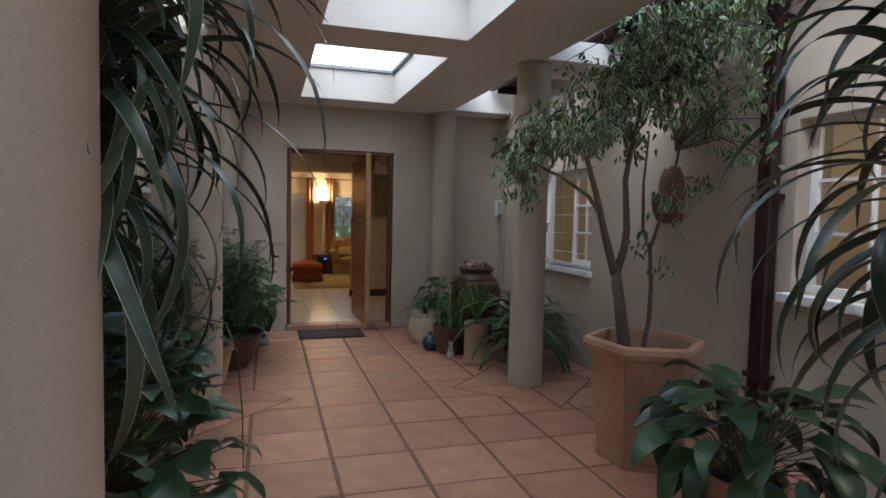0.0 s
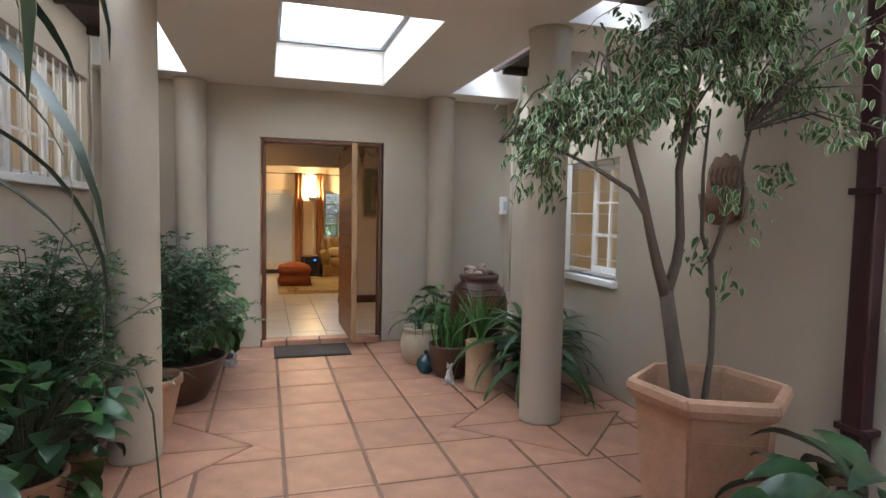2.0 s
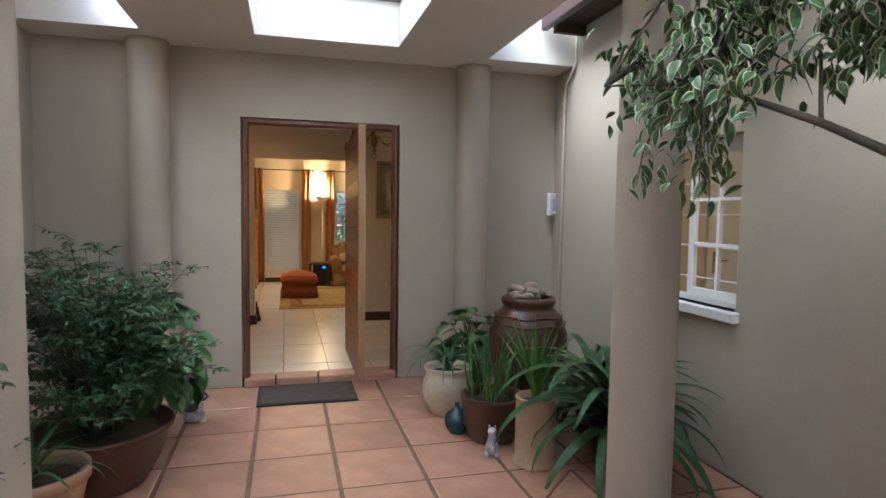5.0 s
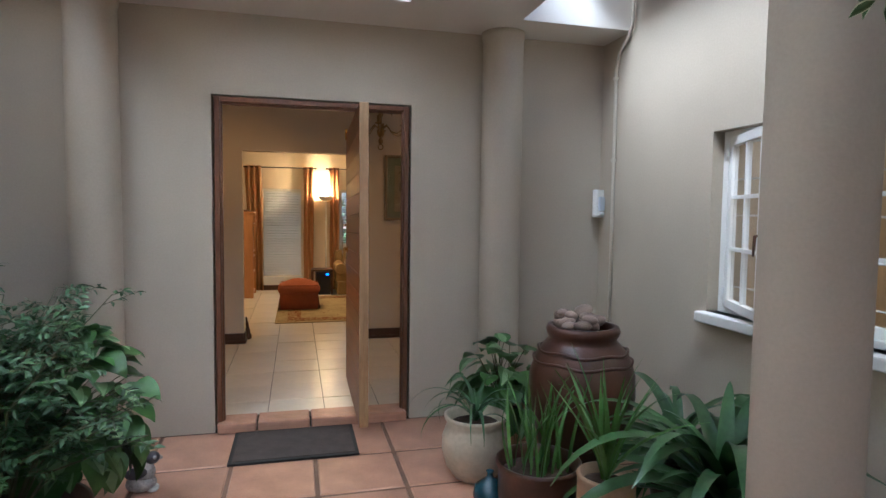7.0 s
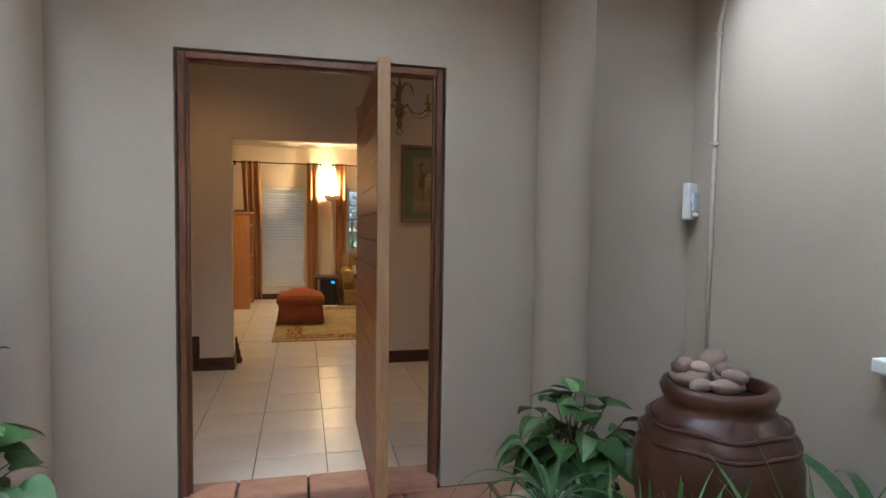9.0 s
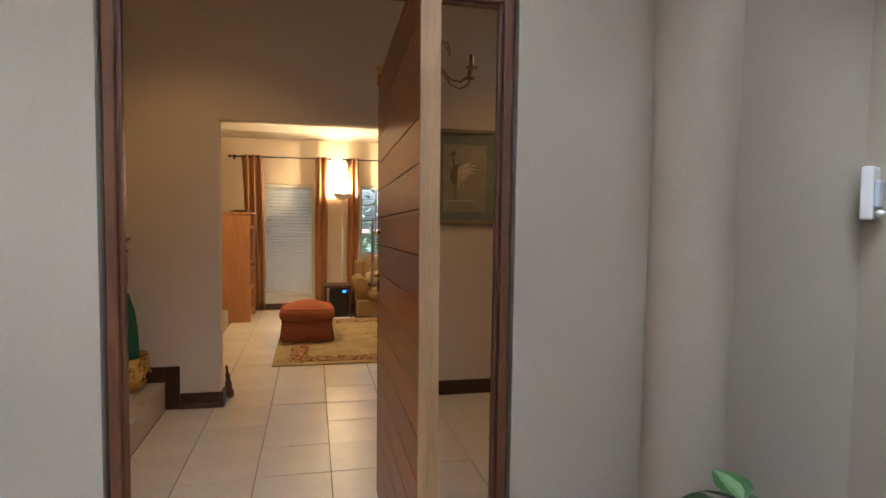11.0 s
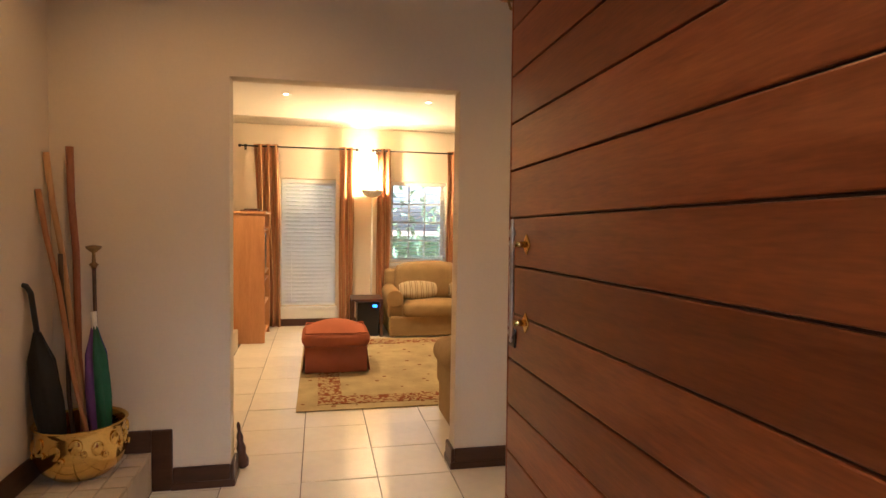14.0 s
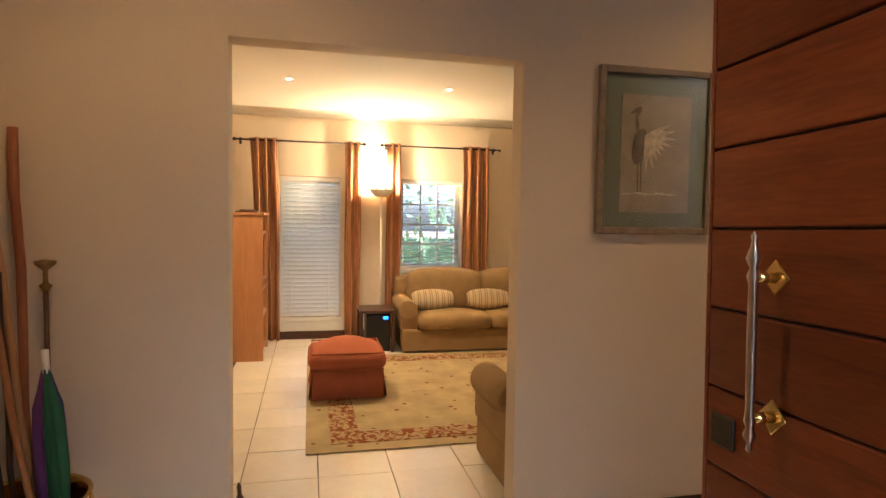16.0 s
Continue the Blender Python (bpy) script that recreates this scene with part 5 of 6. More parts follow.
# bushes of stalked leaves in pots
def bush(name, label, at, meshes, n, centre, radii, rng, potargs, stem_mat=STEM, seed_z=0.2, droop=(35, -35), scale=(0.75, 1.2), stalk=0.0035):
    pl = thing(name, label, "potted plant", at)
    pot(pl, *potargs)
    bm = bmesh.new()
    for k in range(n):
        a, u = rng.uniform(0, 2 * math.pi), rng.uniform(-0.75, 1)
        r = math.sqrt(max(0, 1 - u * u)) * rng.uniform(0.55, 1.0)
        p = Vector((centre[0] + radii[0] * r * math.cos(a), centre[1] + radii[1] * r * math.sin(a), centre[2] + radii[2] * u))
        base = Vector((rng.uniform(-0.06, 0.06), rng.uniform(-0.06, 0.06), seed_z))
        mid = (base + p) / 2 + Vector((0, 0, 0.25 * (p - base).length * 0.5))
        tube(bm, [base, mid, p], [stalk, stalk * 0.8, stalk * 0.6], 5, cap=False)
        set_leaf(pl, rng.choice(meshes), p, math.degrees(a) + rng.uniform(-35, 35), droop[1] + (droop[0] - droop[1]) * (u + 0.75) / 1.75 + rng.uniform(-18, 18), rng.uniform(-25, 25), rng.uniform(*scale))
    tagged(part("stalkwork", bm, stem_mat, pl), kind="stuff")
    return pl


HM = [leaf_mesh("broad_leaf", L, W, a, [HOSTA], "oval", 0, 8, 0.28, 0, 0.06) for L, W, a in ((0.26, 0.060, 70), (0.22, 0.055, 50), (0.29, 0.066, 85))]
bush("broadleaf_plant", "potted plant with broad glossy dark green leaves", (1.78, 2.12, 0), HM, 85, (0, 0, 0.44), (0.40, 0.36, 0.20), random.Random(3), (round_pot(0.17, 0.27), POT, 0.24, 0.15), droop=(30, -45))
IV = [leaf_mesh("ivy_leaf", L, W, a, [HOSTA], "heart", 0, 6, 0.2, 0, 0.1) for L, W, a in ((0.11, 0.05, 50), (0.09, 0.045, 30), (0.13, 0.055, 70))]
bush("ivy_plant", "bushy potted ivy with dark green lobed leaves", (-0.80, 2.32, 0), IV, 340, (0.10, -0.30, 0.52), (0.42, 0.62, 0.46), random.Random(4), (round_pot(0.18, 0.3), POT, 0.26, 0.155))
SM = [leaf_mesh("arrow_leaf", L, W, a, [SYNG, SYNGV], "heart", 0.0, 7, 0.18, 0, 0.05) for L, W, a in ((0.165, 0.068, 60), (0.13, 0.058, 40), (0.19, 0.076, 75))]
SMV = [leaf_mesh("variegated_leaf", L, W, a, [SYNGV, SYNG], "heart", 0.55, 7, 0.2, 0, 0.05) for L, W, a in ((0.16, 0.066, 55), (0.13, 0.055, 40))]
bush("arrowhead_plant", "bushy arrowhead vine with dark green leaves in a terracotta pot", (-0.93, 3.72, 0), IV + SM[:1], 120, (0.05, 0, 0.42), (0.30, 0.30, 0.27), random.Random(8), (round_pot(0.17, 0.26), POT, 0.23, 0.15))
bush("arrowhead_plant", "arrowhead vine with fresh green pale-veined leaves beside the bowl", (-0.66, 6.12, 0), SM + SMV, 115, (0.22, -0.20, 0.56), (0.27, 0.26, 0.31), random.Random(6), (round_pot(0.13, 0.22), DARKPOT, 0.19, 0.11), droop=(20, -60))
bush("arrowhead_plant", "arrowhead vine with fresh green leaves behind the cream pot", (1.68, 6.45, 0), SM + SMV[:1], 75, (0, 0, 0.40), (0.24, 0.22, 0.23), random.Random(7), (round_pot(0.14, 0.24), POT, 0.21, 0.12), droop=(20, -55))

ar = thing("trailing_stem", "long bare trailing stem arching down to the paving", "plant stem")
bm = bmesh.new()
tube(bm, [(-0.88, 3.66, 0.40), (-0.70, 3.50, 0.70), (-0.55, 3.40, 0.80), (-0.42, 3.33, 0.78), (-0.36, 3.30, 0.62), (-0.335, 3.29, 0.30), (-0.33, 3.29, 0.01)], [0.006, 0.005, 0.0045, 0.004, 0.004, 0.004, 0.003], 7)
part("stem", bm, STEM, ar)
for k in range(7):
    set_leaf(ar, IV[k % 3], (-0.70 + 0.05 * k, 3.50 - 0.03 * k, 0.72 + 0.02 * math.sin(k)), 70 * k, -20, 0, 0.6)

# feathery shrub in the brown bowl
nb = thing("nandina", "feathery dark green shrub in a wide brown glazed bowl", "potted plant", (-0.58, 5.47, 0))
pot(nb, [(0.20, 0), (0.21, 0.01), (0.27, 0.12), (0.325, 0.27), (0.345, 0.295), (0.345, 0.31), (0.325, 0.31), (0.30, 0.27), (0.24, 0.15)], DARKPOT, 0.255, 0.29, 44)
rng = random.Random(21)
LEAFLET = [leaf_mesh("leaflet", 0.042, 0.0085, 40, [NAND], "oval", 0, 3, 0.25), leaf_mesh("leaflet", 0.034, 0.0075, 25, [SYNG], "oval", 0, 3, 0.25)]
bs, bl = bmesh.new(), bmesh.new()
leaf_src = []
for mesh in LEAFLET:
    leaf_src.append(([v.co.copy() for v in mesh.vertices], [tuple(p.vertices) for p in mesh.polygons]))
verts, faces, mids = [], [], []


def add_leaf(src, m, idx):
    o = len(verts)
    verts.extend(tuple(m @ c) for c in src[0])
    faces.extend(tuple(o + i for i in p) for p in src[1])
    mids.extend([idx] * len(src[1]))


for k in range(96):
    a, reach, top = rng.uniform(0, 6.283), rng.uniform(0.08, 0.56), rng.uniform(0.6, 1.3)
    tip = Vector((reach * math.cos(a), reach * math.sin(a), top - reach * 0.35))
    base = Vector((0.08 * math.cos(a), 0.08 * math.sin(a), 0.25))
    mid = Vector((tip.x * 0.4, tip.y * 0.4, 0.25 + (tip.z - 0.25) * 0.65))
    tube(bs, [base, mid, tip], [0.006, 0.004, 0.002], 6)
    for j in range(9):
        u = 0.35 + 0.65 * j / 8
        p = mid.lerp(tip, (u - 0.35) / 0.65) if u > 0.35 else mid
        b = rng.uniform(0, 6.283)
        d = Vector((math.cos(b), math.sin(b), rng.uniform(-0.2, 0.45)))
        q = p + d * rng.uniform(0.07, 0.15)
        tube(bs, [p, q], [0.002, 0.001], 4, cap=False)
        for i in range(9):
            r = p.lerp(q, 0.25 + 0.75 * i / 8)
            az = math.degrees(b) + (55 if i % 2 else -55) + rng.uniform(-20, 20)
            add_leaf(leaf_src[0 if rng.random() < 0.8 else 1], pose(*r, 0, 0, az) @ pose(0, 0, 0, rng.uniform(-40, 40), -rng.uniform(-35, 30), 0), 0 if rng.random() < 0.82 else 1)
tagged(part("stemwork", bs, STEM, nb), kind="stuff")
bl.free()
me = bpy.data.meshes.new("foliage")
me.from_pydata(verts, [], faces)
me.materials.append(NAND), me.materials.append(SYNG)
me.polygons.foreach_set("material_index", mids)
fo = new("foliage", me)
fo.parent = nb
tagged(fo, "feathery leaflets", kind="stuff")
copy_thing(nb, pose(-1.04, 4.22, 0, 0, 0, 130))

tp = thing("flower_pot", "square-rimmed terracotta pot with sparse greenery", "potted plant", (-0.675, 4.90, 0))
pot(tp, round_pot(0.215, 0.33, 0.05, 0.68), POT, 0.28, 0.185)
whorl(tp, [leaf_mesh("thin_leaf", 0.34, 0.010, 95, [STRAP], "strap", 0, 8, 0.3), leaf_mesh("thin_leaf", 0.28, 0.012, 70, [NAND], "strap", 0, 8, 0.3)], (0, 0, 0.29), 22, random.Random(2), (80, 25), 0.0)

# strap-leaved plants beside the column and along the wall
CM = [leaf_mesh("strap_leaf", L, W, a, [STRAP], "strap", 0, 12, 0.3, tw) for L, W, a, tw in ((0.62, 0.026, 120, 10), (0.52, 0.024, 105, -12), (0.70, 0.028, 135, 0), (0.45, 0.026, 85, 20))]
cl = thing("clivia", "clivia with long arching dark green strap leaves", "potted plant", (2.08, 5.06, 0))
pot(cl, round_pot(0.16, 0.26), DARKPOT, 0.23, 0.14)
whorl(cl, CM, (0, 0, 0.27), 70, random.Random(31), (82, 12), 0.06, 20, scale=(0.95, 1.3))
cl = thing("clivia", "clivia with broad arching green leaves beside the tall urn", "potted plant", (2.22, 5.52, 0))
pot(cl, round_pot(0.15, 0.24), DARKPOT, 0.21, 0.13)
whorl(cl, CM, (0, 0, 0.25), 44, random.Random(32), (80, 20), 0.05, 20)

bw = thing("iris_bowl", "wide brown bowl planted with upright green iris blades", "potted plant", (1.55, 5.60, 0))
bw.matrix_world = pose(1.55, 5.60, 0) @ Matrix.Diagonal((0.82, 0.82, 0.95, 1))
pot(bw, [(0.16, 0), (0.17, 0.01), (0.22, 0.1), (0.225, 0.25), (0.238, 0.275), (0.236, 0.29), (0.22, 0.29), (0.21, 0.25), (0.18, 0.12)], DARKPOT, 0.235, 0.20, 40)
BL = [leaf_mesh("iris_blade", L, W, a, [IRIS], "blade", 0, 8, 0.5, tw) for L, W, a, tw in ((0.50, 0.012, 28, 10), (0.42, 0.014, 18, -15), (0.56, 0.011, 60, 25))]
rng = random.Random(14)
for k in range(34):
    a = rng.uniform(0, 6.283)
    r = rng.uniform(0.02, 0.18)
    set_leaf(bw, rng.choice(BL), (r * math.cos(a), r * math.sin(a), 0.24), rng.uniform(0, 360), rng.uniform(66, 89), rng.uniform(-90, 90), rng.uniform(0.7, 1.05))
cy = thing("cylinder_pot", "tall straight terracotta cylinder pot with a green clump", "potted plant", (1.66, 5.20, 0))
pot(cy, [(0.118, 0), (0.12, 0.005), (0.12, 0.03), (0.112, 0.036), (0.112, 0.36), (0.116, 0.372), (0.112, 0.38), (0.10, 0.38), (0.096, 0.30)], material("tan_fired_clay", (0.42, 0.28, 0.17), 0.7, var=0.2, scale=5, fine=50, bump=0.15), 0.34, 0.098)
whorl(cy, BL, (0, 0, 0.34), 24, random.Random(15), (88, 60), 0.0, 60)

cp = thing("cream_pot", "round cream glazed pot with a wiry drooping aloe", "potted plant", (1.40, 6.08, 0))
pot(cp, [(0.10, 0), (0.11, 0.006), (0.155, 0.07), (0.178, 0.15), (0.175, 0.22), (0.155, 0.275), (0.15, 0.29), (0.165, 0.315), (0.168, 0.33), (0.155, 0.335), (0.138, 0.315), (0.135, 0.28)], material("cream_crackle_glaze", (0.50, 0.43, 0.31), 0.35, var=0.2, scale=6, fine=40, bump=0.06), 0.285, 0.13)
AL = [leaf_mesh("aloe_leaf", L, W, a, [STRAP], "blade", 0, 12, 0.4, tw) for L, W, a, tw in ((0.46, 0.010, 165, 15), (0.38, 0.012, 150, -10), (0.54, 0.010, 175, 0))]
whorl(cp, AL, (0, 0, 0.29), 20, random.Random(16), (80, 45), 0.0, 20)

# tall urn with pebbles
ur = thing("urn", "tall dark brown glazed urn filled with pebbles", "urn")
ur.matrix_world = pose(1.88, 5.84, 0, 0, 0, 20) @ Matrix.Diagonal((0.93, 0.93, 1.08, 1))
bm = bmesh.new()
lathe(bm, [(0.15, 0), (0.158, 0.008), (0.20, 0.14), (0.255, 0.32), (0.283, 0.46), (0.278, 0.56), (0.24, 0.65), (0.192, 0.70), (0.174, 0.715), (0.188, 0.732), (0.196, 0.755), (0.186, 0.775), (0.160, 0.775), (0.150, 0.74), (0.155, 0.70)], 52, wob=0.012)
part("body", bm, DARKPOT, ur)
bm = bmesh.new()
for r, z in ((0.262, 0.618), (0.236, 0.665)):
    N = 48
    tube(bm, [(r * math.cos(2 * math.pi * k / N), r * math.sin(2 * math.pi * k / N), z + 0.006 * math.sin(12 * math.pi * k / N)) for k in range(N + 1)], 0.007, 6)
part("band", bm, DARKPOT, ur, "raised wavy band")
bm = bmesh.new()
lathe(bm, [(0.168, 0.735), (0.004, 0.74)], 24)
part("filling", bm, SOIL, ur)
PEB = material("mixed_pebble", (0.34, 0.25, 0.20), 0.6, var=0.35, scale=12, fine=60, bump=0.2, per_object=0.45)
rng = random.Random(9)
for k in range(19):
    bm = bmesh.new()
    bmesh.ops.create_icosphere(bm, subdivisions=2, radius=1)
    for v in bm.verts:
        v.co *= 1 + 0.12 * noise.noise(v.co * 1.3 + Vector((k * 3, 0, 0)))
    for f in bm.faces:
        f.smooth = True
    s = rng.uniform(0.028, 0.046)
    a, r = rng.uniform(0, 6.283), 0.125 * math.sqrt(rng.random())
    solid("pebble", bm, PEB, "smooth brown and pink pebble in the urn's mouth", "pebble", at=pose(1.88 + r * math.cos(a), 5.84 + r * math.sin(a), 0.84 + (0.035 if k > 12 else 0.0) + rng.uniform(0, 0.01), rng.uniform(-20, 20), rng.uniform(-20, 20), rng.uniform(0, 360)) @ Matrix.Diagonal((s * 1.3, s, s * 0.75, 1)), group="pebbles in the urn")
bv = thing("blue_vase", "small round teal-blue glazed bottle vase", "vase", (1.36, 5.72, 0))
bm = bmesh.new()
lathe(bm, [(0.05, 0), (0.055, 0.004), (0.085, 0.05), (0.092, 0.09), (0.08, 0.135), (0.045, 0.165), (0.02, 0.18), (0.016, 0.205), (0.022, 0.215), (0.016, 0.216), (0.011, 0.20)], 30)
bmesh.ops.scale(bm, vec=(0.86, 0.86, 0.88), verts=bm.verts)
part("body", bm, material("teal_glaze", (0.018, 0.065, 0.085), 0.25, var=0.4, scale=9, fine=40, bump=0.05), bv)


# little figures on the paving
def figure(name, label, at, blobs, mats, rz=0):
    bm = bmesh.new()
    for (x, y, z), (a, b, c), mi in blobs:
        r = bmesh.ops.create_icosphere(bm, subdivisions=3, radius=1, matrix=Matrix.Translation((x, y, z)) @ Matrix.Diagonal((a, b, c, 1)))
        for f in {f for v in r["verts"] for f in v.link_faces}:
            f.material_index, f.smooth = mi, True
    return solid(name, bm, mats, label, "figurine", at=pose(*at, 0, 0, rz))


GREYF = material("mottled_grey_ceramic", (0.40, 0.38, 0.36), 0.5, var=0.5, scale=25, fine=90, bump=0.3)
DARKF = material("slate_grey_ceramic", (0.07, 0.07, 0.085), 0.5, var=0.3, scale=20)
figure("bird_figurine", "grey and white ceramic bird figurine on the paving", (-0.26, 6.27, 0),
       [((0, 0, 0.045), (0.07, 0.05, 0.045), 0), ((0.01, 0.0, 0.10), (0.055, 0.045, 0.055), 0), ((0.05, 0, 0.165), (0.036, 0.032, 0.032), 1), ((0.08, 0, 0.16), (0.018, 0.012, 0.012), 0), ((-0.02, -0.04, 0.11), (0.05, 0.012, 0.03), 1), ((0.062, -0.026, 0.172), (0.010, 0.008, 0.010), 0), ((0.05, 0.0, 0.012), (0.03, 0.05, 0.012), 0)], [GREYF, DARKF], 10)
figure("cat_figurine", "small seated grey and white cat figurine on the paving", (1.46, 5.35, 0),
       [((0, 0, 0.045), (0.038, 0.05, 0.045), 0), ((0, -0.012, 0.09), (0.026, 0.028, 0.045), 0), ((0, -0.018, 0.145), (0.026, 0.024, 0.023), 0), ((-0.016, -0.014, 0.168), (0.007, 0.006, 0.013), 0), ((0.016, -0.014, 0.168), (0.007, 0.006, 0.013), 0), ((0.03, -0.03, 0.015), (0.016, 0.035, 0.014), 0), ((-0.03, -0.03, 0.015), (0.016, 0.035, 0.014), 0)], [GREYF], -20)

# hexagonal planter with the variegated fig
hp = thing("hexagonal_planter", "large hexagonal terracotta planter with a moulded rim", "planter", (1.845, 2.95, 0), 36)
hp.matrix_world = pose(1.845, 2.95, 0, 0, 0, 36) @ Matrix.Diagonal((0.945, 0.945, 0.955, 1))


def hexring(bm, prof, cap=True):
    rings = [[bm.verts.new((r * math.cos(math.pi / 3 * k), r * math.sin(math.pi / 3 * k), z)) for k in range(6)] for r, z in prof]
    for a, b in zip(rings, rings[1:]):
        for k in range(6):
            bm.faces.new((a[k], a[(k + 1) % 6], b[(k + 1) % 6], b[k]))
    if cap:
        bm.faces.new(rings[0][::-1]), bm.faces.new(rings[-1])
    bmesh.ops.bevel(bm, geom=[e for e in bm.edges if abs(e.verts[0].co.z - e.verts[1].co.z) > 0.02], offset=0.010, segments=2, affect="EDGES")


bm = bmesh.new()
hexring(bm, [(0.262, 0.0), (0.268, 0.03), (0.260, 0.045), (0.318, 0.642), (0.305, 0.642), (0.295, 0.54)])
part("body", bm, POT, hp)
bm = bmesh.new()
hexring(bm, [(0.322, 0.640), (0.350, 0.655), (0.364, 0.685), (0.358, 0.715), (0.340, 0.728), (0.318, 0.725), (0.310, 0.70), (0.300, 0.545), (0.312, 0.545)], False)
part("rim", bm, POT, hp)
bm = bmesh.new()
lathe(bm, [(0.296, 0.55), (0.27, 0.557), (0.15, 0.565), (0.004, 0.57)], 6, wob=0.05)
part("soil", bm, SOIL, hp)
ft = thing("variegated_fig", "variegated weeping fig with cream-edged leaves and a forked trunk", "tree", (1.85, 3.01, 0.54))
O = Vector((1.90, 3.02, 0.66))


def W(*p):
    k = min(1, max(0, (p[2] - 0.7) / 0.5))  # the stems lean towards the door
    return Vector(p) + Vector((0.10, 0.15, 0)) * k - O


bm = bmesh.new()
tube(bm, [W(1.845, 3.02, 0.63), W(1.825, 3.04, 0.72), W(1.79, 3.05, 0.95), W(1.745, 3.05, 1.18)], [0.052, 0.041, 0.034, 0.032], 12)
tube(bm, [W(1.75, 3.05, 1.14), W(1.70, 3.05, 1.28), W(1.655, 3.05, 1.42), W(1.60, 3.05, 1.62), W(1.52, 3.08, 1.90), W(1.42, 3.10, 2.2)], [0.028, 0.024, 0.021, 0.017, 0.013, 0.007], 10)
tube(bm, [W(1.63, 3.05, 1.51), W(1.54, 3.05, 1.62), W(1.46, 3.22, 1.73), W(1.32, 3.46, 1.86), W(1.16, 3.66, 1.88)], [0.014, 0.012, 0.010, 0.007, 0.003], 9)
tube(bm, [W(1.745, 3.05, 1.14), W(1.80, 3.05, 1.30), W(1.815, 3.05, 1.42), W(1.79, 3.05, 1.72), W(1.83, 3.05, 1.95), W(1.92, 3.05, 2.35), W(2.08, 3.05, 2.8)], [0.026, 0.023, 0.021, 0.017, 0.014, 0.011, 0.006], 10)
part("trunk", bm, BARK, ft)
bm = bmesh.new()
tube(bm, [W(1.920, 2.960, 0.63), W(1.925, 3.010, 0.72), W(1.962, 3.010, 0.9), W(1.972, 3.010, 1.08), W(1.955, 3.010, 1.31), W(2.000, 3.000, 1.45), W(2.055, 2.990, 1.62), W(2.120, 2.940, 2.1)], [0.017, 0.015, 0.014, 0.014, 0.013, 0.011, 0.010, 0.006], 9)
tube(bm, [W(1.956, 3.010, 1.30), W(1.900, 3.010, 1.43), W(1.890, 3.010, 1.7), W(1.930, 3.030, 2.0)], [0.011, 0.010, 0.008, 0.005], 8)
part("second_stem", bm, BARK, ft)
rng = random.Random(77)
FL = []
for L, Wd, a in ((0.066, 0.017, 55), (0.056, 0.016, 35), (0.074, 0.018, 75)):
    FL.append(leaf_mesh("leaf", L, Wd, a, [FICUS, FICUSRIM], "oval", 0.27, 4, 0.3))
src = []
for mesh in FL:
    src.append(([v.co.copy() for v in mesh.vertices], [(tuple(p.vertices), p.material_index) for p in mesh.polygons]))
verts, faces, mids = [], [], []
bm = bmesh.new()
STARTS = [W(1.60, 3.05, 1.66), W(1.52, 3.08, 1.90), W(1.42, 3.10, 2.2), W(1.32, 3.46, 1.86), W(1.16, 3.66, 1.88), W(1.46, 3.22, 1.73), W(1.80, 3.05, 1.75), W(1.83, 3.05, 1.95), W(1.92, 3.05, 2.3), W(2.03, 3.05, 2.6), W(2.06, 2.95, 1.9)]
single = 0
for k in range(520):
    x = 0.85 + 1.55 * rng.random() ** 0.8
    deep = 0.64 * math.sqrt(max(0.03, 1 - ((x - 1.75) / 0.98) ** 2))
    top = min(2.56 if x < 1.93 else 3.05, 1.74 + 1.35 * (x - 0.85))
    lean = min(1, max(0, (1.9 - x) / 0.9))
    low = 1.70 - 0.12 * lean
    q = Vector((x + 0.34 * lean, 3.0 + 0.65 * lean + deep * rng.uniform(-1, 0.7), low + (top - low) * rng.random()))
    if x > 1.85:
        q.z = max(q.z, 1.86)
    # Every fourth clump is added up in the roof gap, to shade the wall.
    if k % 4 == 0:
        q = Vector((rng.uniform(1.9, 2.45), rng.uniform(2.5, 3.6), rng.uniform(2.2, 3.0)))
    if noise.noise(q * 2.6) < -0.03:
        continue
    t_ = W(*q)
    s = min(STARTS, key=lambda c: (c - t_).length)
    mid = s.lerp(t_, 0.55) + Vector((0, 0, 0.08))
    end = t_ + Vector((0, 0, -0.05))
    tube(bm, [s, mid, t_, end + (t_ - mid) * 0.25], [0.006, 0.004, 0.0025, 0.001], 5, cap=False)
    for j in range(23):
        u = rng.random()
        c = mid.lerp(t_, u * 1.15) + Vector((rng.gauss(0, 0.045), rng.gauss(0, 0.045), rng.gauss(-0.01, 0.045)))
        if c.z + O.z > 2.60 and c.x + O.x < 1.92:
            continue
        if c.x + O.x > 2.56 or (Vector((c.x + O.x - 1.815, c.y + O.y - 4.46))).length < 0.16:
            continue
        m = pose(*c, 0, 0, rng.uniform(0, 360)) @ pose(0, 0, 0, rng.uniform(-50, 50), rng.uniform(5, 75), 0) @ Matrix.Scale(rng.uniform(0.6, 1.05), 4)
        i = rng.randrange(3)
        if single < 190 and c.y + O.y < 3.1 and c.x + O.x < 1.9:
            ob = new("leaf", FL[i])
            ob.parent, ob.matrix_local = ft, m
            single += 1
        else:
            o = len(verts)
            verts.extend(tuple(m @ x) for x in src[i][0])
            for pv, mi in src[i][1]:
                faces.append(tuple(o + n_ for n_ in pv)), mids.append(mi)
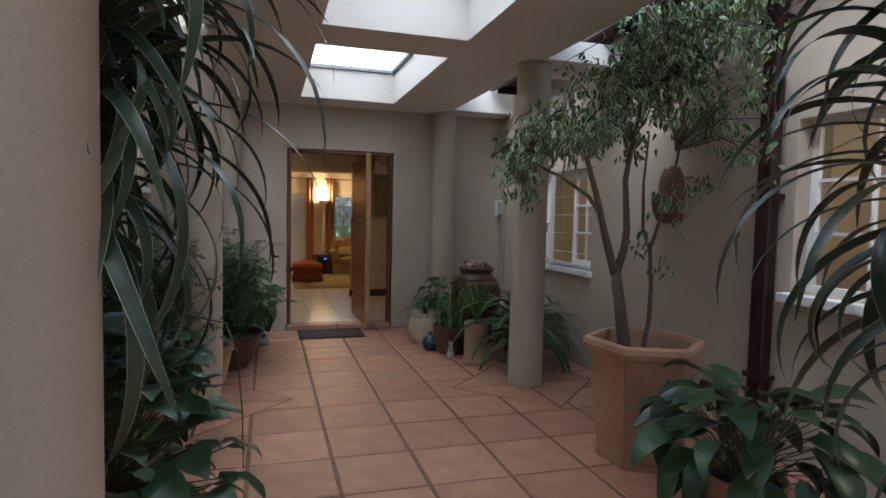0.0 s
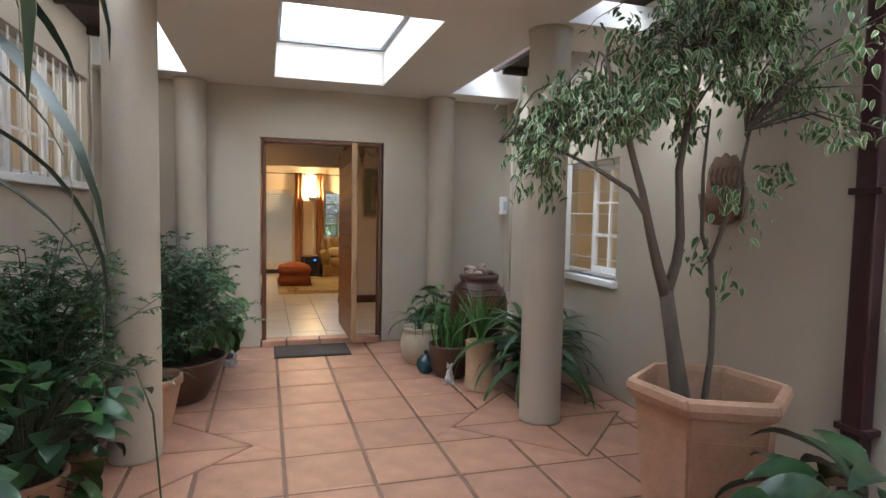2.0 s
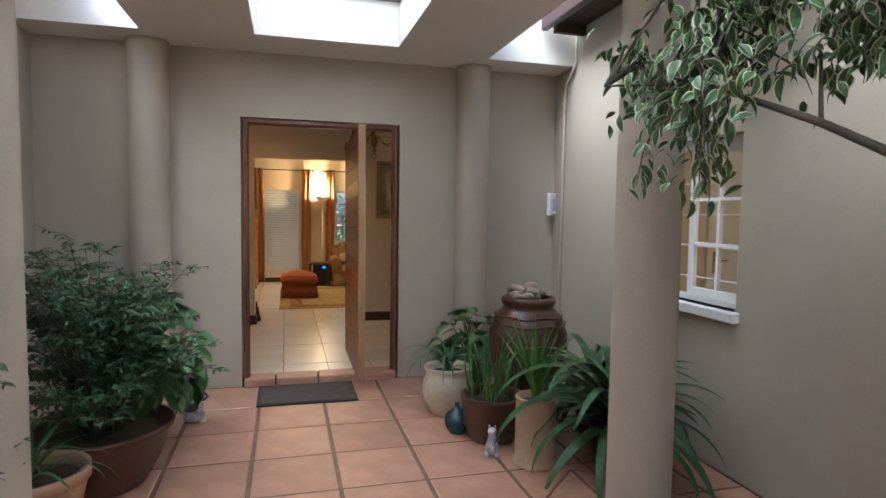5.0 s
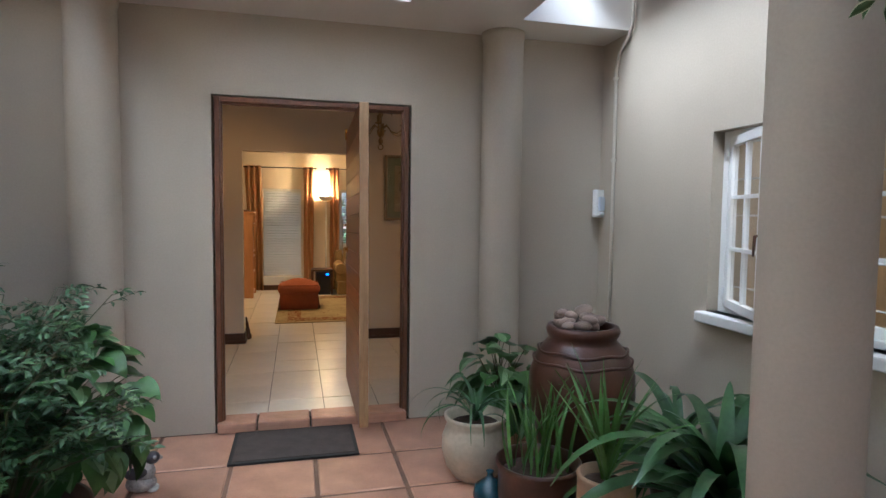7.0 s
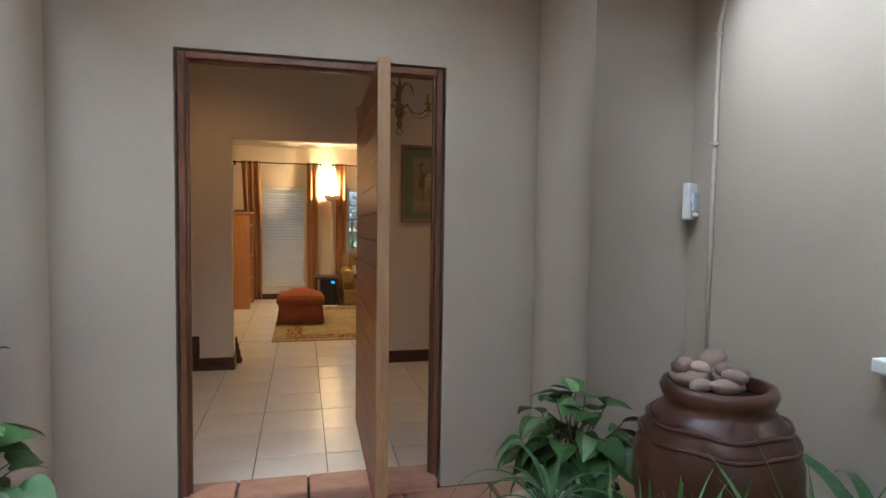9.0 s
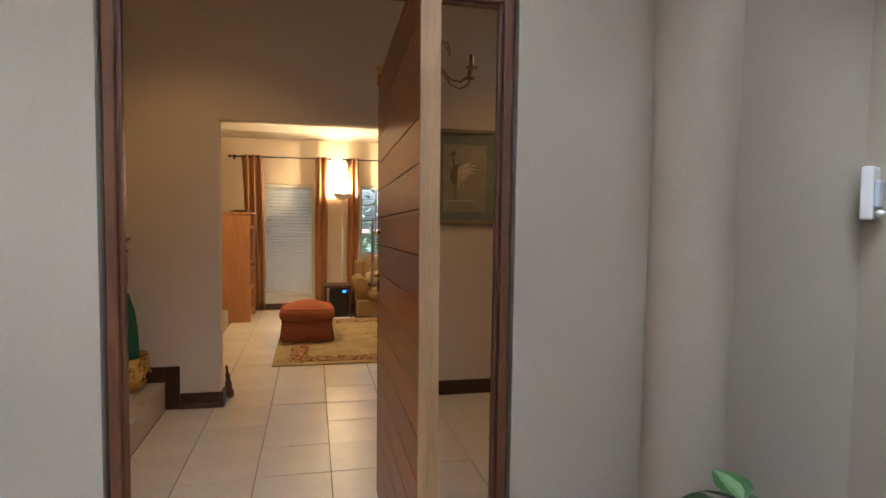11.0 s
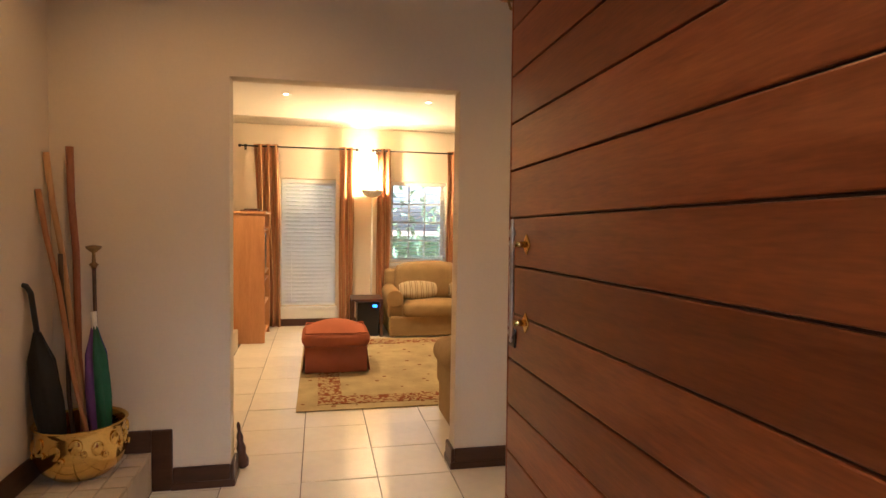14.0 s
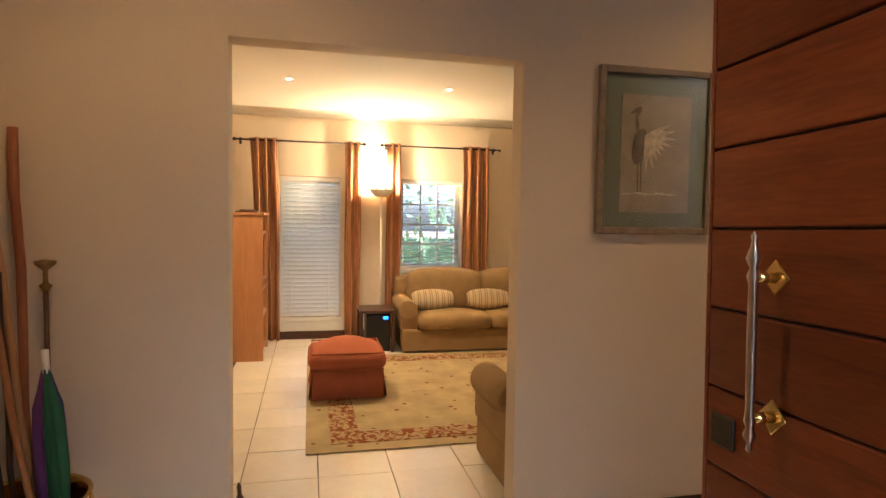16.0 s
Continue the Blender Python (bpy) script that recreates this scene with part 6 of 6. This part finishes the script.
for c0, n_ in ((W(1.900, 3.050, 1.36), 16), (W(2.090, 2.960, 1.56), 26), (W(2.030, 2.990, 1.22), 10), (W(2.220, 2.920, 1.70), 30), (W(1.960, 2.940, 1.62), 18)):
    for j in range(n_):
        c = c0 + Vector((rng.gauss(0, 0.045), rng.gauss(0, 0.045), rng.gauss(0, 0.045)))
        ob = new("leaf", FL[j % 3])
        ob.parent, ob.matrix_local = ft, pose(*c, 0, 0, rng.uniform(0, 360)) @ pose(0, 0, 0, rng.uniform(-50, 50), rng.uniform(5, 75), 0) @ Matrix.Scale(rng.uniform(0.7, 1.1), 4)
    tube(bm, [c0 + Vector((0.03, 0, 0.06)), c0, c0 + Vector((-0.03, -0.02, -0.05))], 0.002, 5, cap=False)
tagged(part("branchwork", bm, BARK, ft), kind="stuff")
me = bpy.data.meshes.new("crown")
me.from_pydata(verts, [], faces)
me.materials.append(FICUS), me.materials.append(FICUSRIM)
me.polygons.foreach_set("material_index", mids)
fo = new("crown", me)
fo.parent = ft
tagged(fo, "cream-edged leaves", kind="stuff")

# ---- paving and tiles ----
floor = thing("floor", "square terracotta paving tiles laid with wide sandy joints", "floor", kind="structure")
bm = bmesh.new()
box(bm, XL, XR, -2.6, YB, -0.05, -0.006)
part("grout_bed", bm, GROUT, floor)


def clip(poly, n, d, keep_less):
    """Cuts a convex outline with the line n.p = d."""
    out = []
    for a, b in zip(poly, poly[1:] + poly[:1]):
        sa, sb = n[0] * a[0] + n[1] * a[1] - d, n[0] * b[0] + n[1] * b[1] - d
        if not keep_less:
            sa, sb = -sa, -sb
        if sa <= 0:
            out.append(a)
        if sa * sb < 0:
            u = sa / (sa - sb)
            out.append((a[0] + (b[0] - a[0]) * u, a[1] + (b[1] - a[1]) * u))
    return out


def slab(poly, parent, mat, name="tile", z=0.0, t=0.02, bev=0.006):
    area = sum(a[0] * b[1] - b[0] * a[1] for a, b in zip(poly, poly[1:] + poly[:1])) / 2
    if abs(area) < 0.0015:
        return
    if area < 0:
        poly = poly[::-1]
    cx, cy = sum(p[0] for p in poly) / len(poly), sum(p[1] for p in poly) / len(poly)
    bm = bmesh.new()
    low = [bm.verts.new((x - cx, y - cy, -t)) for x, y in poly]
    mid = [bm.verts.new((x - cx, y - cy, -bev)) for x, y in poly]
    top = []
    for x, y in poly:
        d = Vector((cx - x, cy - y))
        d = d.normalized() * min(bev * 1.4, d.length * 0.3)
        top.append(bm.verts.new((x - cx + d.x, y - cy + d.y, 0)))
    n = len(poly)
    for a, b in ((low, mid), (mid, top)):
        for k in range(n):
            bm.faces.new((a[k], a[(k + 1) % n], b[(k + 1) % n], b[k]))
    bm.faces.new(top)
    ob = part(name, bm, mat, parent)
    ob.location = (cx, cy, z + trng.uniform(-0.0012, 0.0012))
    ob.rotation_euler = (radians(trng.uniform(-0.12, 0.12)), radians(trng.uniform(-0.12, 0.12)), 0)


trng = random.Random(41)
P, J, R = 0.447, 0.011, 0.62
XT, YT = 0.137, 6.034
COLS = ((-0.65, 4.46), (1.82, 4.46))
for i in range(-4, 7):
    for j in range(-19, 3):
        x0, y0 = XT + P * (i - 0), YT + P * (j - 1)
        ax, bx, ay, by = max(x0, XL) + J, min(x0 + P, XR) - J, y0 + J, (YB - 0.004 if YB - y0 - P < 0.1 else y0 + P - J)
        if bx - ax < 0.03 or by - ay < 0.03 or ay < -2.6:
            continue
        pieces = [[(ax, ay), (bx, ay), (bx, by), (ax, by)]]
        for cx, cy in COLS:
            nxt = []
            for poly in pieces:
                rest = poly
                if max(abs(p[0] - cx) + abs(p[1] - cy) for p in poly) > 0 and min(max(0, max(ax - cx, cx - bx)) + max(0, max(ay - cy, cy - by)) for _ in (0,)) < R + J:
                    for n in ((1, 1), (1, -1), (-1, 1), (-1, -1)):
                        d = n[0] * cx + n[1] * cy + R + J
                        o = clip(rest, n, d, False)
                        if len(o) > 2:
                            nxt.append(o)
                        rest = clip(rest, n, d, True)
                        if len(rest) < 3:
                            break
                else:
                    nxt.append(poly)
            pieces = nxt
        for poly in pieces:
            slab(poly, floor, TERRA)
for cx, cy in COLS:
    s = R - J
    for sx in (-1, 1):
        for sy in (-1, 1):
            slab([(cx + sx * J, cy + sy * J), (cx + sx * (s - J), cy + sy * J), (cx + sx * J, cy + sy * (s - J))], floor, TERRA)

inner = thing("hall_floor", "large glossy cream ceramic floor tiles with thin brown joints", "floor", kind="structure")
TX, TY, JT = 0.3715, 0.3715, 0.0022
for i in range(-2, 9):
    for j in range(-7, 11):
        x0, y0 = 0.297 + TX * i, 9.642 + TY * j
        ax, bx, ay, by = max(x0, PX) + JT, min(x0 + TX, HX1) - JT, max(y0, YB + 0.145) + JT, min(y0 + TY, YW) - JT
        if bx - ax > 0.02 and by - ay > 0.02:
            slab([(ax, ay), (bx, ay), (bx, by), (ax, by)], inner, CERAMIC, "tile", ZI, 0.02, 0.001)
pt = thing("platform_tiling", "small beige tiles facing the raised platform", "tiling", kind="structure")
y = YB + 0.15
while y < PY1 - 0.05:
    for k in range(4):
        for q in range(3):
            x0, y0 = HX0 + k * 0.1005, y + 0.1 * q
            slab([(x0 + 0.003, y0 + 0.003), (x0 + 0.0975, y0 + 0.003), (x0 + 0.0975, y0 + 0.097), (x0 + 0.003, y0 + 0.097)], pt, PLATTILE, "tile", PZ, 0.008, 0.001)
    bm = bmesh.new()
    box(bm, PX - 0.008, PX, y + 0.002, y + 0.298, ZI + 0.002, PZ - 0.01)
    part("riser_tile", bm, PLATTILE, pt)
    y += 0.3
